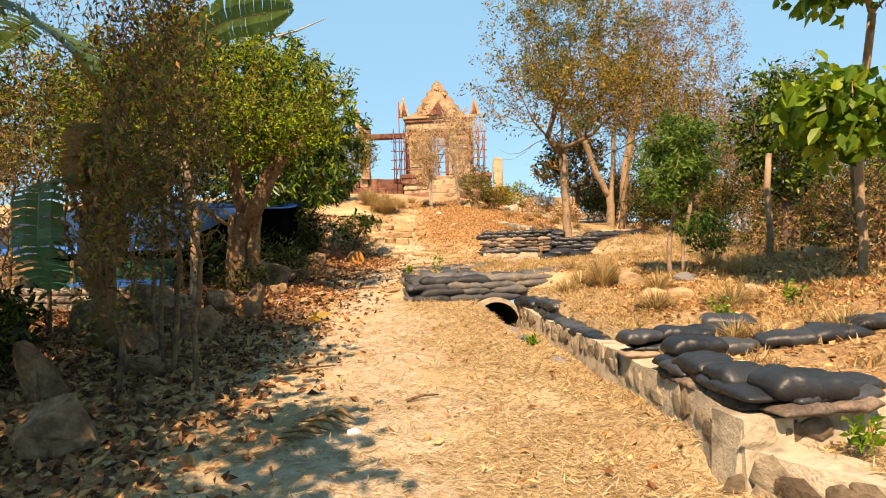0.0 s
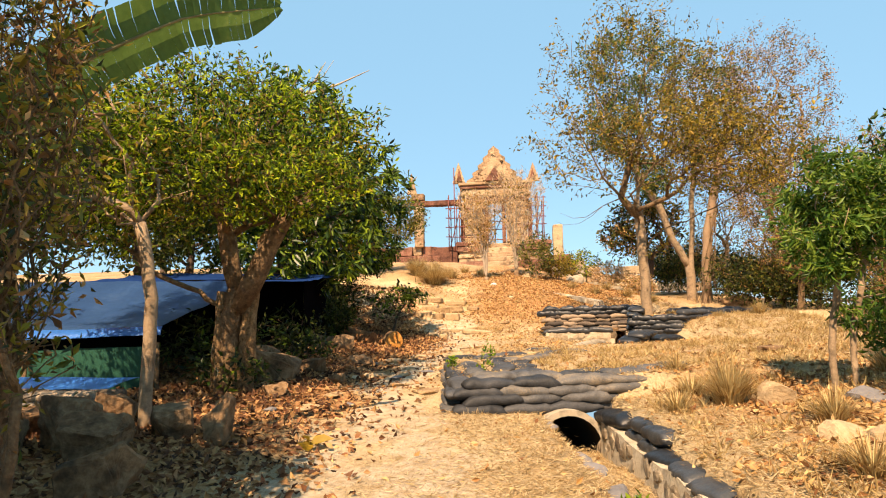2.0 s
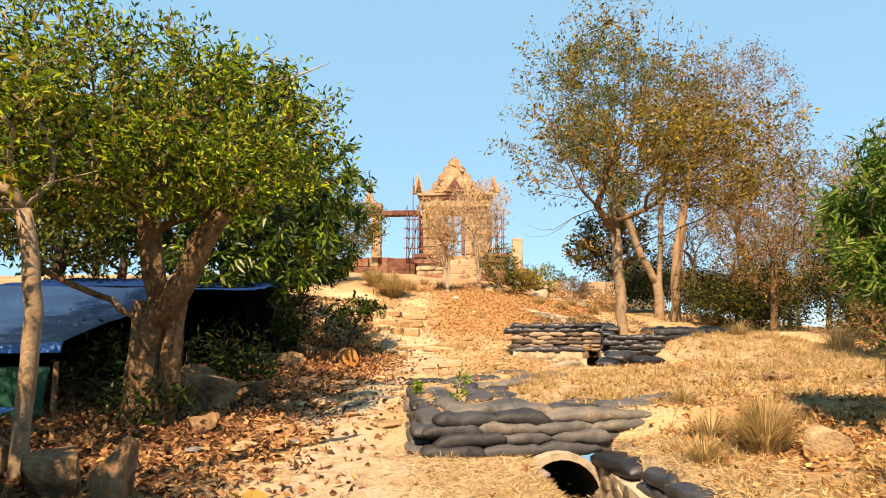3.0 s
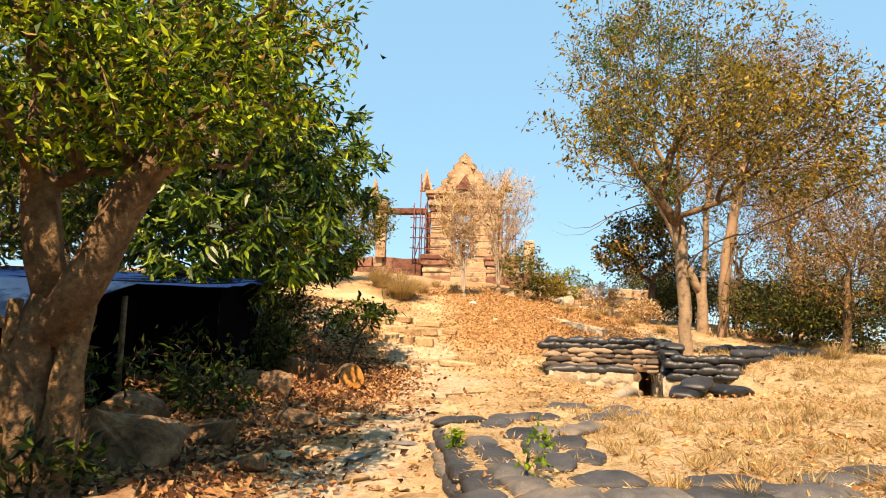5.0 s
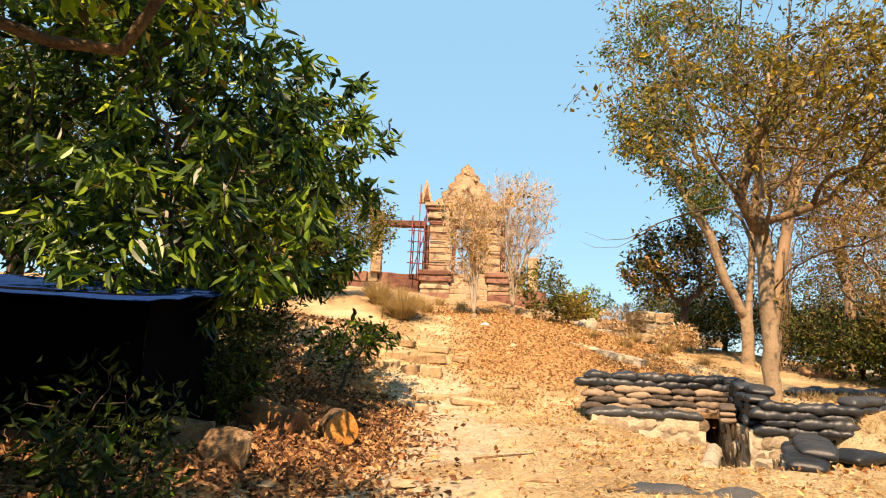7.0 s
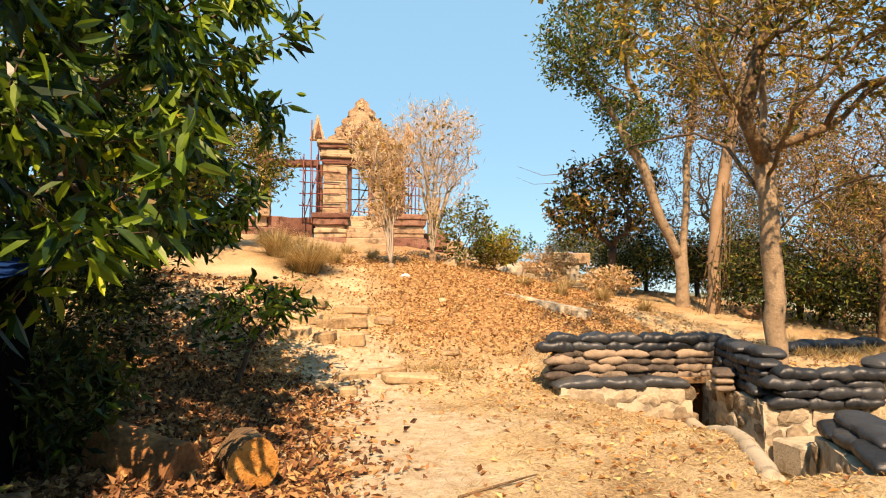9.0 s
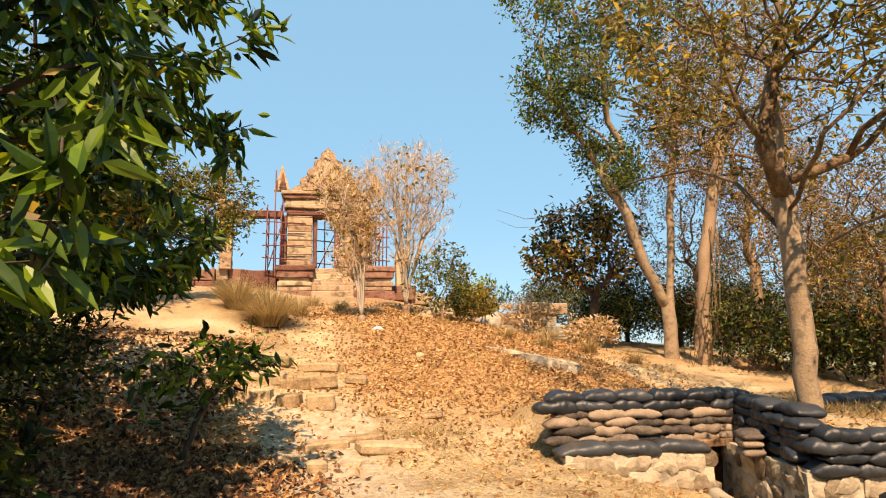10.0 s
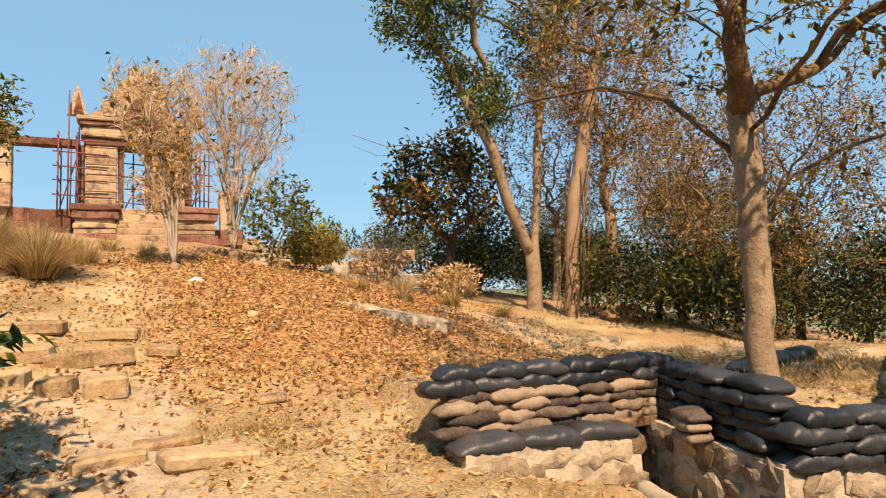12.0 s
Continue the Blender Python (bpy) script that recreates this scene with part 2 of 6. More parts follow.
def ground_material():
    m = surface("dry_ground", [(0.33, (0.148, 0.0888, 0.0407)), (0.45, (0.37, 0.259, 0.133)), (0.56, (0.518, 0.4, 0.237)), (0.72, (0.592, 0.503, 0.34))], 1.1, 34, 0.95, 1.0, 0.05)
    n, ln = m.node_tree.nodes, m.node_tree.links
    b = n["Principled BSDF"]
    col = b.inputs["Base Color"].links[0].from_socket
    geo = n.new("ShaderNodeNewGeometry")

    def layer(col, attr, stops, scale, lo, hi):
        a = n.new("ShaderNodeAttribute")
        a.attribute_name = attr
        tex = n.new("ShaderNodeTexNoise")
        tex.inputs["Scale"].default_value, tex.inputs["Detail"].default_value, tex.inputs["Roughness"].default_value = scale, 9, 0.7
        ln.new(geo.outputs["Position"], tex.inputs["Vector"])
        r = ramp(n, stops)
        ln.new(tex.outputs["Fac"], r.inputs[0])
        add = n.new("ShaderNodeMath")
        add.operation = "ADD"
        ln.new(a.outputs["Fac"], add.inputs[0]), ln.new(tex.outputs["Fac"], add.inputs[1])
        mr = n.new("ShaderNodeMapRange")
        mr.inputs["From Min"].default_value, mr.inputs["From Max"].default_value = lo, hi
        ln.new(add.outputs[0], mr.inputs["Value"])
        mx = n.new("ShaderNodeMix")
        mx.data_type = "RGBA"
        ln.new(mr.outputs[0], mx.inputs[0]), ln.new(col, mx.inputs[6]), ln.new(r.outputs[0], mx.inputs[7])
        return mx.outputs[2]

    col = layer(col, "path", [(0.3, (0.252, 0.17, 0.0962)), (0.46, (0.459, 0.363, 0.244)), (0.66, (0.577, 0.488, 0.355))], 6.5, 0.8, 1.25)
    col = layer(col, "litter", [(0.32, (0.104, 0.0444, 0.0178)), (0.46, (0.311, 0.155, 0.0592)), (0.6, (0.488, 0.311, 0.141))], 12.0, 0.85, 1.2)
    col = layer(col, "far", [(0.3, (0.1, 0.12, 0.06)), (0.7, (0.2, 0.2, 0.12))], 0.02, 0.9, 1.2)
    ln.new(col, b.inputs["Base Color"])
    return m


M["ground"] = ground_material()

# ---- helpers ----
rng = np.random.default_rng(7)


def thing(name, at, label, category, group="", kind=""):
    ob = new(name)
    ob.empty_display_size = 0.1
    ob.location = at
    bpy.context.view_layer.update()
    return tagged(ob, label, category, group, kind)


def mesh_of(name, verts, faces, material, smooth=False):
    me = bpy.data.meshes.new(name)
    me.from_pydata(np.asarray(verts, dtype=float).reshape(-1, 3).tolist(), [], faces if isinstance(faces, list) else faces.tolist())
    me.materials.append(material)
    if smooth:
        me.polygons.foreach_set("use_smooth", [True] * len(me.polygons))
    me.update()
    return me


def put(name, me, parent=None, m=None, label=""):
    """Links a mesh as one object, under a parent; m is its pose in the world."""
    ob = new(name, me)
    m = m or Matrix()
    if parent:
        ob.parent = parent
        up = parent
        base = Matrix()
        while up:
            base = up.matrix_basis @ base if up.parent is None else up.matrix_local @ base
            up = up.parent
        ob.matrix_parent_inverse = base.inverted()
    ob.matrix_basis = m
    return tagged(ob, label) if label else ob


def part(name, bm, material, parent=None, label="", smooth=False, m=None):
    me = bpy.data.meshes.new(name)
    bm.to_mesh(me)
    bm.free()
    me.materials.append(material)
    if smooth:
        me.polygons.foreach_set("use_smooth", [True] * len(me.polygons))
    return put(name, me, parent, m, label)


def box_bm(x0, x1, y0, y1, z0, z1, bevel=0.0, rough=0.0, cuts=0, seed=0):
    bm = bmesh.new()
    bmesh.ops.create_cube(bm, size=1)
    for v in bm.verts:
        v.co = Vector(((x0 + x1) / 2 + v.co.x * (x1 - x0), (y0 + y1) / 2 + v.co.y * (y1 - y0), (z0 + z1) / 2 + v.co.z * (z1 - z0)))
    if bevel:
        bmesh.ops.bevel(bm, geom=bm.edges[:], offset=bevel, segments=1, affect="EDGES")
    if cuts:
        bmesh.ops.subdivide_edges(bm, edges=bm.edges[:], cuts=cuts, use_grid_fill=True)
    if rough:
        for v in bm.verts:
            v.co += rough * noise.noise_vector(v.co * 1.7 + Vector((seed * 9.1, seed * 3.3, 0)))
    return bm


def lump(radius, seed, flat=1.0, rough=0.35, level=2, facet=True):
    """An angular stone."""
    bm = bmesh.new()
    bmesh.ops.create_icosphere(bm, subdivisions=level, radius=1)
    r = random.Random(seed)
    off = Vector((r.uniform(0, 90), r.uniform(0, 90), r.uniform(0, 90)))
    cuts = [(Vector((r.gauss(0, 1), r.gauss(0, 1), r.gauss(0, 0.8))).normalized(), r.uniform(0.42, 0.8)) for _ in range(10)] if facet else []
    for v in bm.verts:
        p = v.co.copy()
        p *= 1 + rough * noise.noise(p * 1.3 + off) + 0.12 * noise.noise(p * 4 + off)
        for d, lim in cuts:
            over = p.dot(d) - lim
            if over > 0:
                p -= d * over * 0.85
        v.co = Vector((p.x * radius[0], p.y * radius[1], p.z * radius[2] * flat))
    return bm


def tube(points, radii, sides=6):
    """Vertices and quads of a tapered tube along a polyline."""
    pts = np.asarray(points, float)
    tang = np.gradient(pts, axis=0)
    tang /= np.linalg.norm(tang, axis=1, keepdims=True) + 1e-9
    ref = np.array([0.31, 0.17, 0.93]) if abs(tang[0][2]) < 0.8 else np.array([0.95, 0.2, 0.1])
    verts, faces = [], []
    for p, t, r in zip(pts, tang, radii):
        a = np.cross(t, ref)
        a /= np.linalg.norm(a) + 1e-9
        b = np.cross(t, a)
        for k in range(sides):
            w = 2 * math.pi * k / sides
            verts.append(p + r * (math.cos(w) * a + math.sin(w) * b))
    for i in range(len(pts) - 1):
        for k in range(sides):
            j = (k + 1) % sides
            faces.append([i * sides + k, i * sides + j, (i + 1) * sides + j, (i + 1) * sides + k])
    faces.append([k for k in range(sides)][::-1])
    faces.append([(len(pts) - 1) * sides + k for k in range(sides)])
    return verts, faces


def join(lists):
    verts, faces = [], []
    for v, f in lists:
        o = len(verts)
        verts.extend(v)
        faces.extend([[i + o for i in q] for q in f])
    return verts, faces


def leaves(at, along, size, width, r, fold=0.25, droop=0.0):
    """Folded rhombic leaves: places, main directions, lengths, widths."""
    n = len(at)
    d = along / (np.linalg.norm(along, axis=1, keepdims=True) + 1e-9)
    d[:, 2] -= droop
    d /= np.linalg.norm(d, axis=1, keepdims=True) + 1e-9
    side = np.cross(d, r.normal(size=(n, 3)))
    side /= np.linalg.norm(side, axis=1, keepdims=True) + 1e-9
    up = np.cross(side, d)
    L = (size * r.uniform(0.65, 1.3, n))[:, None]
    W = L * (width / size) * r.uniform(0.8, 1.2, n)[:, None]
    k = np.arange(n)[:, None]
    if size < 0.165:
        mid = at + d * L * 0.45
        v = np.stack([at, mid + side * W / 2 + up * W * fold, at + d * L - up * L * 0.1 * r.uniform(-1, 2, n)[:, None], mid - side * W / 2 + up * W * fold], 1)
        return v.reshape(-1, 3), np.concatenate([k * 4 + [0, 1, 2], k * 4 + [0, 2, 3]], 1).reshape(-1, 3)
    curl = L * r.uniform(-0.02, 0.14, n)[:, None]
    rib = [at, at + d * L * 0.28 + up * 0, at + d * L * 0.64 - up * curl * 0.4, at + d * L - up * curl]
    wid = (0, 0.46, 0.4, 0)
    pts = [rib[0], rib[1], rib[2], rib[3]]
    for q in (1, 2):
        pts += [rib[q] + side * W * wid[q] + up * W * fold * 0.8, rib[q] - side * W * wid[q] + up * W * fold * 0.8]
    v = np.stack(pts, 1)
    tri = [0, 4, 1, 0, 1, 5, 4, 6, 2, 4, 2, 1, 1, 2, 7, 1, 7, 5, 6, 3, 2, 2, 3, 7]
    return v.reshape(-1, 3), (k * 8 + np.array(tri)[None]).reshape(-1, 3)


def crown_points(blobs, count, r, hollow=0.35):
    """Points in a union of ellipsoids (centre, radii, share), thinner near the middle."""
    out = []
    total = sum(b[2] for b in blobs)
    for c, rad, share in blobs:
        k = max(3, int(count * share / total))
        d = r.normal(size=(k, 3))
        d /= np.linalg.norm(d, axis=1, keepdims=True)
        out.append(np.array(c) + d * np.array(rad) * (r.uniform(hollow ** 3, 1, k) ** (1 / 3))[:, None] * r.uniform(0.8, 1.12, (k, 1)))
    return np.concatenate(out)


def grow(trunk, targets, bend, r, first=0.55, limbs=()):
    """A branching skeleton: every target joins the node that makes the shortest way to the root. Returns nodes and parents."""
    nodes, parent, length = [np.array(p, float) for p in trunk], [-1] + list(range(len(trunk) - 1)), [0.0]
    for i in range(1, len(nodes)):
        length.append(length[-1] + np.linalg.norm(nodes[i] - nodes[i - 1]))
    top = nodes[-1]
    order = np.argsort(np.linalg.norm(targets - top, axis=1))
    first_ok = max(1, int(len(trunk) * first))
    pos = np.zeros((len(nodes) + 4 * len(targets) + 40 * len(limbs) + 8, 3))
    pos[:len(nodes)] = nodes
    ln = np.full(len(pos), 1e9)
    ln[:len(nodes)] = length
    ln[:first_ok] = 1e6
    count = len(nodes)
    for line in limbs:
        line = np.array(line, float)
        j = int(np.argmin(np.linalg.norm(pos[:count] - line[0], axis=1)))
        run = min(ln[j], 1.0)
        for a, b in zip(line, line[1:]):
            for f in (0.33, 0.67, 1.0):
                p = a + (b - a) * f + r.normal(size=3) * 0.015
                run += np.linalg.norm(p - pos[j])
                pos[count], ln[count] = p, run
                parent.append(j)
                j = count
                count += 1
    for t in targets[order]:
        dist = np.linalg.norm(pos[:count] - t, axis=1)
        j = int(np.argmin(dist + bend * ln[:count]))
        a, d = pos[j].copy(), dist[j]
        steps = 1 if d < 0.35 else (2 if d < 0.9 else 3)
        wob = r.normal(size=3) * d * 0.08
        base_len = ln[j] if ln[j] < 1e5 else 0
        for s in range(1, steps + 1):
            f = s / steps
            p = a + (t - a) * f + wob * math.sin(math.pi * f) + np.array([0, 0, 0.06 * d * math.sin(math.pi * f)])
            pos[count], ln[count] = p, base_len + d * f
            parent.append(j)
            j = count
            count += 1
    return pos[:count], parent


def tree(name, label, base, trunk, blobs, count, barkmat, kinds, r_trunk, seed, bend=0.35, twig=0.006, hollow=0.35, sides=6, category="tree", extra=(), power=1.8, limb=None, first=0.55, limbs=()):
    """trunk: offsets of the stem's points from base. kinds: (material, leaves per twig, length, width, spread, droop, share of twigs)."""
    r = np.random.default_rng(seed)
    base = np.array(base, float)
    pts = [base + np.array(p, float) for p in trunk]
    fine = []
    for a, b in zip(pts, pts[1:]):
        for f in np.linspace(0, 1, 5)[:-1]:
            fine.append(a + (b - a) * f + r.normal(size=3) * 0.012)
    fine.append(pts[-1])
    targets = crown_points([(base + np.array(c), rad, sh) for c, rad, sh in blobs], count, r, hollow)
    pos, parent = grow(fine, targets, bend, r, first, limbs)
    n = len(pos)
    weight = np.zeros(n)
    kids = np.zeros(n, int)
    for i in range(n - 1, 0, -1):
        if kids[i] == 0:
            weight[i] = max(weight[i], 1.0)
        weight[parent[i]] += weight[i]
        kids[parent[i]] += 1
    rad = r_trunk * (weight / weight[0]) ** (1 / power)
    rad = np.maximum(rad, twig)
    rad[0] = r_trunk * 1.35
    rad[1] = r_trunk * 1.12
    ob = thing(name, base, label, category)
    nt = len(fine)
    tv, tf = tube(pos[:nt], np.maximum(rad[:nt], r_trunk * 0.35), 10)
    put("trunk", mesh_of("trunk", tv, tf, barkmat, True), ob)
    chains = []
    child = [[] for _ in range(n)]
    for i in range(nt, n):
        child[parent[i]].append(i)
    start = [(p, c) for p in range(nt) for c in child[p]]
    while start:
        p, c = start.pop()
        chain = [p, c]
        while child[chain[-1]]:
            ch = sorted(child[chain[-1]], key=lambda k: -weight[k])
            start.extend((chain[-1], k) for k in ch[1:])
            chain.append(ch[0])
        chains.append(chain)
    lists = []
    for ch in chains:
        rr = [min(rad[ch[1]], rad[ch[0]])] + [rad[k] for k in ch[1:]]
        lists.append(tube(pos[ch], rr, sides if rr[0] > 0.03 else (4 if rr[0] > 0.012 else 3)))
    lists += [tube(*e) for e in extra]
    if lists:
        bv, bf = join(lists)
        put("branchwork", mesh_of("branchwork", bv, bf, limb or barkmat, True), ob)
    thin = np.array([i for i in range(nt, n) if weight[i] <= 4])
    for mat_, per, size, width, spread, droop, share in kinds:
        sel = thin[r.uniform(size=len(thin)) < share] if len(thin) else thin
        if not len(sel):
            continue
        idx = np.repeat(sel, per)
        par = np.array(parent)[idx]
        f = r.uniform(0, 1, len(idx))[:, None]
        at = pos[par] * (1 - f) + pos[idx] * f + r.normal(size=(len(idx), 3)) * spread
        along = (pos[idx] - pos[par]) * 0.8 + r.normal(size=(len(idx), 3)) * np.linalg.norm(pos[idx] - pos[par], axis=1, keepdims=True)
        v, fc = leaves(at, along, size, width, r, droop=droop)
        put("crown", mesh_of("crown", v, fc, mat_), ob)
    return ob

# ---- ground ----


def step(a, b, v):
    k = np.clip((v - a) / (b - a), 0, 1)
    return k * k * (3 - 2 * k)


def path_x(y):
    return np.interp(y, [-5, 0, 8, 12, 15, 19, 24, 30], [0, -0.1, -0.9, -1.6, -1.7, -1.1, -1.8, -2.6])


def wall_x(y):
    """The line of the drain's right-hand wall."""
    return np.interp(y, [3.4, 4.65, 5.6, 8, 9.5, 11.05], [1.5, 1.45, 1.4, 1.3, 1.22, 1.12])


def height(x, y):
    x, y = np.asarray(x, float), np.asarray(y, float)
    z = np.interp(y, [-60, 0, 10.6, 17, 21, 22.6, 24.3, 28, 34, 44, 56, 75, 120, 900], [-3, 0, 0.6, 1.02, 1.12, 1.35, 1.87, 3.1, 4.0, 4.75, 5.7, 5.2, -6, -14])
    z = np.where(y > 21, 1.12 + (z - 1.12) * (1 - 0.5 * step(0, 7, x)) + 0.35 * step(-1.5, -4, x) * step(22, 26, y), z)
    # right-hand terrace behind the drain wall, and the one above the near bags
    terr = 0.54 + 0.03 * (y - 3.5) + 0.12 * np.clip(x - 1.6, 0, 4)
    k = step(0.1, 0.26, x - wall_x(y)) * step(3.5, 3.64, y + 0.22 * (1.6 - x)) * (1 - step(10.6, 11.4, y))
    z = z + (np.maximum(terr, z) - z) * k
    shelf = step(0.1, 0.25, x - 1.56 - 0.62 * (3.38 - y)) * step(1.8, 2.3, y)
    z = z + (np.maximum(0.36 + 0.08 * np.clip(x - 2, 0, 3), z) - z) * shelf
    up = 0.95 + 0.02 * (y - 11)
    k2 = step(-0.85, -0.45, x + 0.1 * (y - 11)) * step(10.95, 11.2, y) * (1 - step(14.5, 18.5, y))
    k2 = np.maximum(k2, step(1.5, 2.5, x) * step(10.6, 11.4, y) * (1 - step(15, 19, y)))
    z = z + (np.maximum(up + 0.04 * np.clip(x - 1, 0, 3), z) - z) * k2
    # mound behind the upper bags
    k3 = step(3.2, 3.6, x) * np.clip((y - 19.1 + 4.5 * step(3.7, 5.5, x)) / (0.3 + 4.4 * step(3.7, 5.5, x)), 0, 1) * (1 - step(21, 24, y)) * (1 - step(6.5, 9.5, x))
    k3 = np.maximum(k3, step(1.1, 1.5, x) * step(21.3, 21.6, y) * (1 - step(23, 25, y)))
    z = z + (np.maximum(z, 1.64) - z) * k3
    # drain: in front of the culvert, and below the upper bags
    s = wall_x(y) - x
    d1 = step(-0.22, -0.12, s) * (1 - step(0.3, 0.75, s)) * step(2.8, 3.6, y) * (1 - step(11.0, 11.05, y))
    z = z - np.interp(y, [3.4, 6, 8.5, 10, 10.8], [0.04, 0.1, 0.22, 0.42, 0.5]) * d1
    kerb = np.interp(y, [15, 16.8, 18.5, 20.55], [0.9, 1.55, 2.31, 2.95])
    low = step(18.3, 20.4, y) * (1 - step(20.75, 20.95, y))
    z = z - 0.34 * low * step(-2.2, 0.0, x - kerb) * (1 - step(0.86, 0.96, x - kerb))
    s2 = x - kerb
    d2 = step(0.0, 0.07, s2) * (1 - step(0.86, 0.96, s2)) * step(16.9, 18.0, y) * (1 - step(20.85, 21.0, y))
    z = z - 0.55 * d2
    k4 = step(0.9, 1.0, s2) * step(16.0, 17.0, y) * (1 - step(18.2, 18.35, y)) * (1 - step(1.2, 3.0, s2))
    z = z + (np.maximum(z, 1.08) - z) * k4
    z = z - 0.42 * step(2.7, 2.8, x) * (1 - step(3.9, 4.1, x)) * step(18.3, 18.42, y) * (1 - step(19.1, 19.2, y))
    # left bank
    bank = step(-1.9, -3.4, x) * (1 - step(21, 24, y))
    z = z + 0.18 * bank * step(1, 7, y) + 0.25 * step(-3.5, -6, x) * step(11, 17, y) * (1 - step(24, 30, y))
    # far sides fall away to the plain
    z = z - np.where(x > 9, 0.12 * (x - 9), 0) * (np.abs(x) < 60) - np.where(x >= 60, 6.1, 0)
    z = z - np.where(x < -25, 4, 0) * step(-25, -60, x)
    return z


def bumpy(x, y):
    p = Vector((x, y, 0))
    return 0.05 * noise.noise(p * 0.8) + 0.028 * noise.noise(p * 2.6) + 0.014 * noise.noise(p * 8)


def ground_z(x, y):
    return float(height(x, y)) + bumpy(x, y)


def axis_coords(a, b, s, far):
    inner = list(np.arange(a, b, s))
    lo, hi, g = [a], [inner[-1]], s
    while lo[-1] > -far:
        g *= 1.22
        lo.append(lo[-1] - g)
    g = s
    while hi[-1] < far:
        g *= 1.22
        hi.append(hi[-1] + g)
    return np.array(lo[:0:-1] + inner + hi[1:])


def build_ground():
    xs, ys = axis_coords(-7, 8, 0.085, 2500), axis_coords(-1, 30, 0.085, 2500)
    X, Y = np.meshgrid(xs, ys)
    Z = height(X, Y)
    small = np.array([bumpy(a, b) if -20 < a < 25 and -15 < b < 70 else 0 for a, b in zip(X.ravel(), Y.ravel())]).reshape(X.shape)
    Z = Z + small
    nx, ny = len(xs), len(ys)
    k = (np.arange(ny - 1)[:, None] * nx + np.arange(nx - 1)[None]).ravel()
    quads = np.stack([k, k + 1, k + nx + 1, k + nx], 1)
    mx, my, mz = X.ravel()[quads].mean(1), Y.ravel()[quads].mean(1), Z.ravel()[quads].mean(1)
    mouth = (np.abs(mx - 0.79) < 0.44) & (my > 10.88) & (my < 11.6) & (mz < 0.8)      # the culvert's mouth is open
    slot = (mx > 2.9) & (mx < 3.42) & (my > 20.78) & (my < 21.9) & (mz < 1.3)
    me = mesh_of("ground", np.stack([X, Y, Z], -1), quads[~(mouth | slot)], M["ground"], True)
    wob = np.array([noise.noise(Vector((a * 0.7, c * 0.7, 3.0))) + 0.6 * noise.noise(Vector((a * 2.1, c * 2.1, 8.0))) if -12 < a < 14 and -8 < c < 40 else 0 for a, c in zip(X.ravel(), Y.ravel())]).reshape(X.shape)
    PX = X
    X = X + 1.0 * wob
    off = np.abs(X - path_x(Y))
    wide = np.interp(Y, [0, 8, 14, 20, 26, 32], [0.7, 0.65, 0.7, 1.2, 0.8, 0.6])
    path = (1 - step(0.3, 1.3, off / wide)) * step(-8, -6, Y) * (1 - step(22.0, 25.5, Y) * 0.75) * (1 - step(27, 30, Y))
    lit = np.maximum(step(-1.2, -2.6, X) * (1 - 0.6 * step(21, 25, Y)), 1.05 * step(20.5, 25, Y) * (1 - step(3.5, 6, X)) * step(-2.6, 0.2, X))
    lit = np.maximum(lit, 0.7 * step(25, 28, Y))
    lit = np.maximum(lit, 0.8 * step(1.7, 2.6, X) * (1 - step(11, 12.5, Y)))
    lit = np.maximum(lit, 0.62 * step(4, 8, X) * step(20, 23, Y))
    lit = lit * (1 - 0.9 * path) * (0.75 + 0.3 * step(-1.0, -2.4, X) * (1 - step(21, 24, Y)))
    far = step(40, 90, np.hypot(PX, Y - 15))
    for key, val in (("path", path * 0.75), ("litter", lit), ("far", far)):
        me.attributes.new(key, "FLOAT", "POINT").data.foreach_set("value", val.ravel().astype(np.float32))
    tagged(put("ground", me), "dry trodden earth with straw and fallen leaves", "ground", kind="structure")


build_ground()

# ---- sandbags ----


def bag_mesh(seed, worn=False):
    """A filled sack about 0.5 x 0.3 x 0.14 m, lying along x, with slack corners and a rumpled skin."""
    r = random.Random(seed)
    off = Vector((r.uniform(0, 50), r.uniform(0, 50), r.uniform(0, 50)))
    nu, nv = 24, 16
    verts, faces = [], []
    skew, belly = r.uniform(-0.25, 0.25), r.uniform(0.85, 1.15)
    for i in range(nu + 1):
        u = -1 + 2 * i / nu
        for j in range(nv):
            w = 2 * math.pi * j / nv
            cy, cz = math.cos(w), math.sin(w)
            ry = 0.15 * (0.9 + 0.1 * math.cos(u * 2.2)) * (1 if abs(u) < 0.95 else 0.9)
            rz = 0.078 * max(0.07, 1 - abs(u) ** 3.6) ** 0.55 * (1 + 0.14 * math.sin(3.1 * u * belly + 6 * skew))
            y = ry * math.copysign(abs(cy) ** 0.7, cy)
            z = rz * math.copysign(abs(cz) ** 0.62, cz)
            p = Vector((u * 0.255, y, z))
            d = noise.noise(p * 7 + off) * 0.02 + noise.noise(Vector((p.x * 30, p.y * 14, p.z * 14)) + off) * 0.01 + abs(noise.noise(Vector((p.x * 16, p.y * 40, p.z * 40)) + off)) * 0.012
            p += Vector((0.2 * u, cy, cz)) * d + Vector((0, 0, -0.014 * abs(u) ** 3 + 0.014 * noise.noise(Vector((u * 2, 0, 0)) + off)))
            verts.append(p)
    for i in range(nu):
        for j in range(nv):
            k = (j + 1) % nv
            faces.append([i * nv + j, i * nv + k, (i + 1) * nv + k, (i + 1) * nv + j])
    faces.append(list(range(nv))[::-1])
    faces.append([nu * nv + j for j in range(nv)])
    return mesh_of("sandbag", verts, faces, M["bag_worn" if worn else "bag"], True)


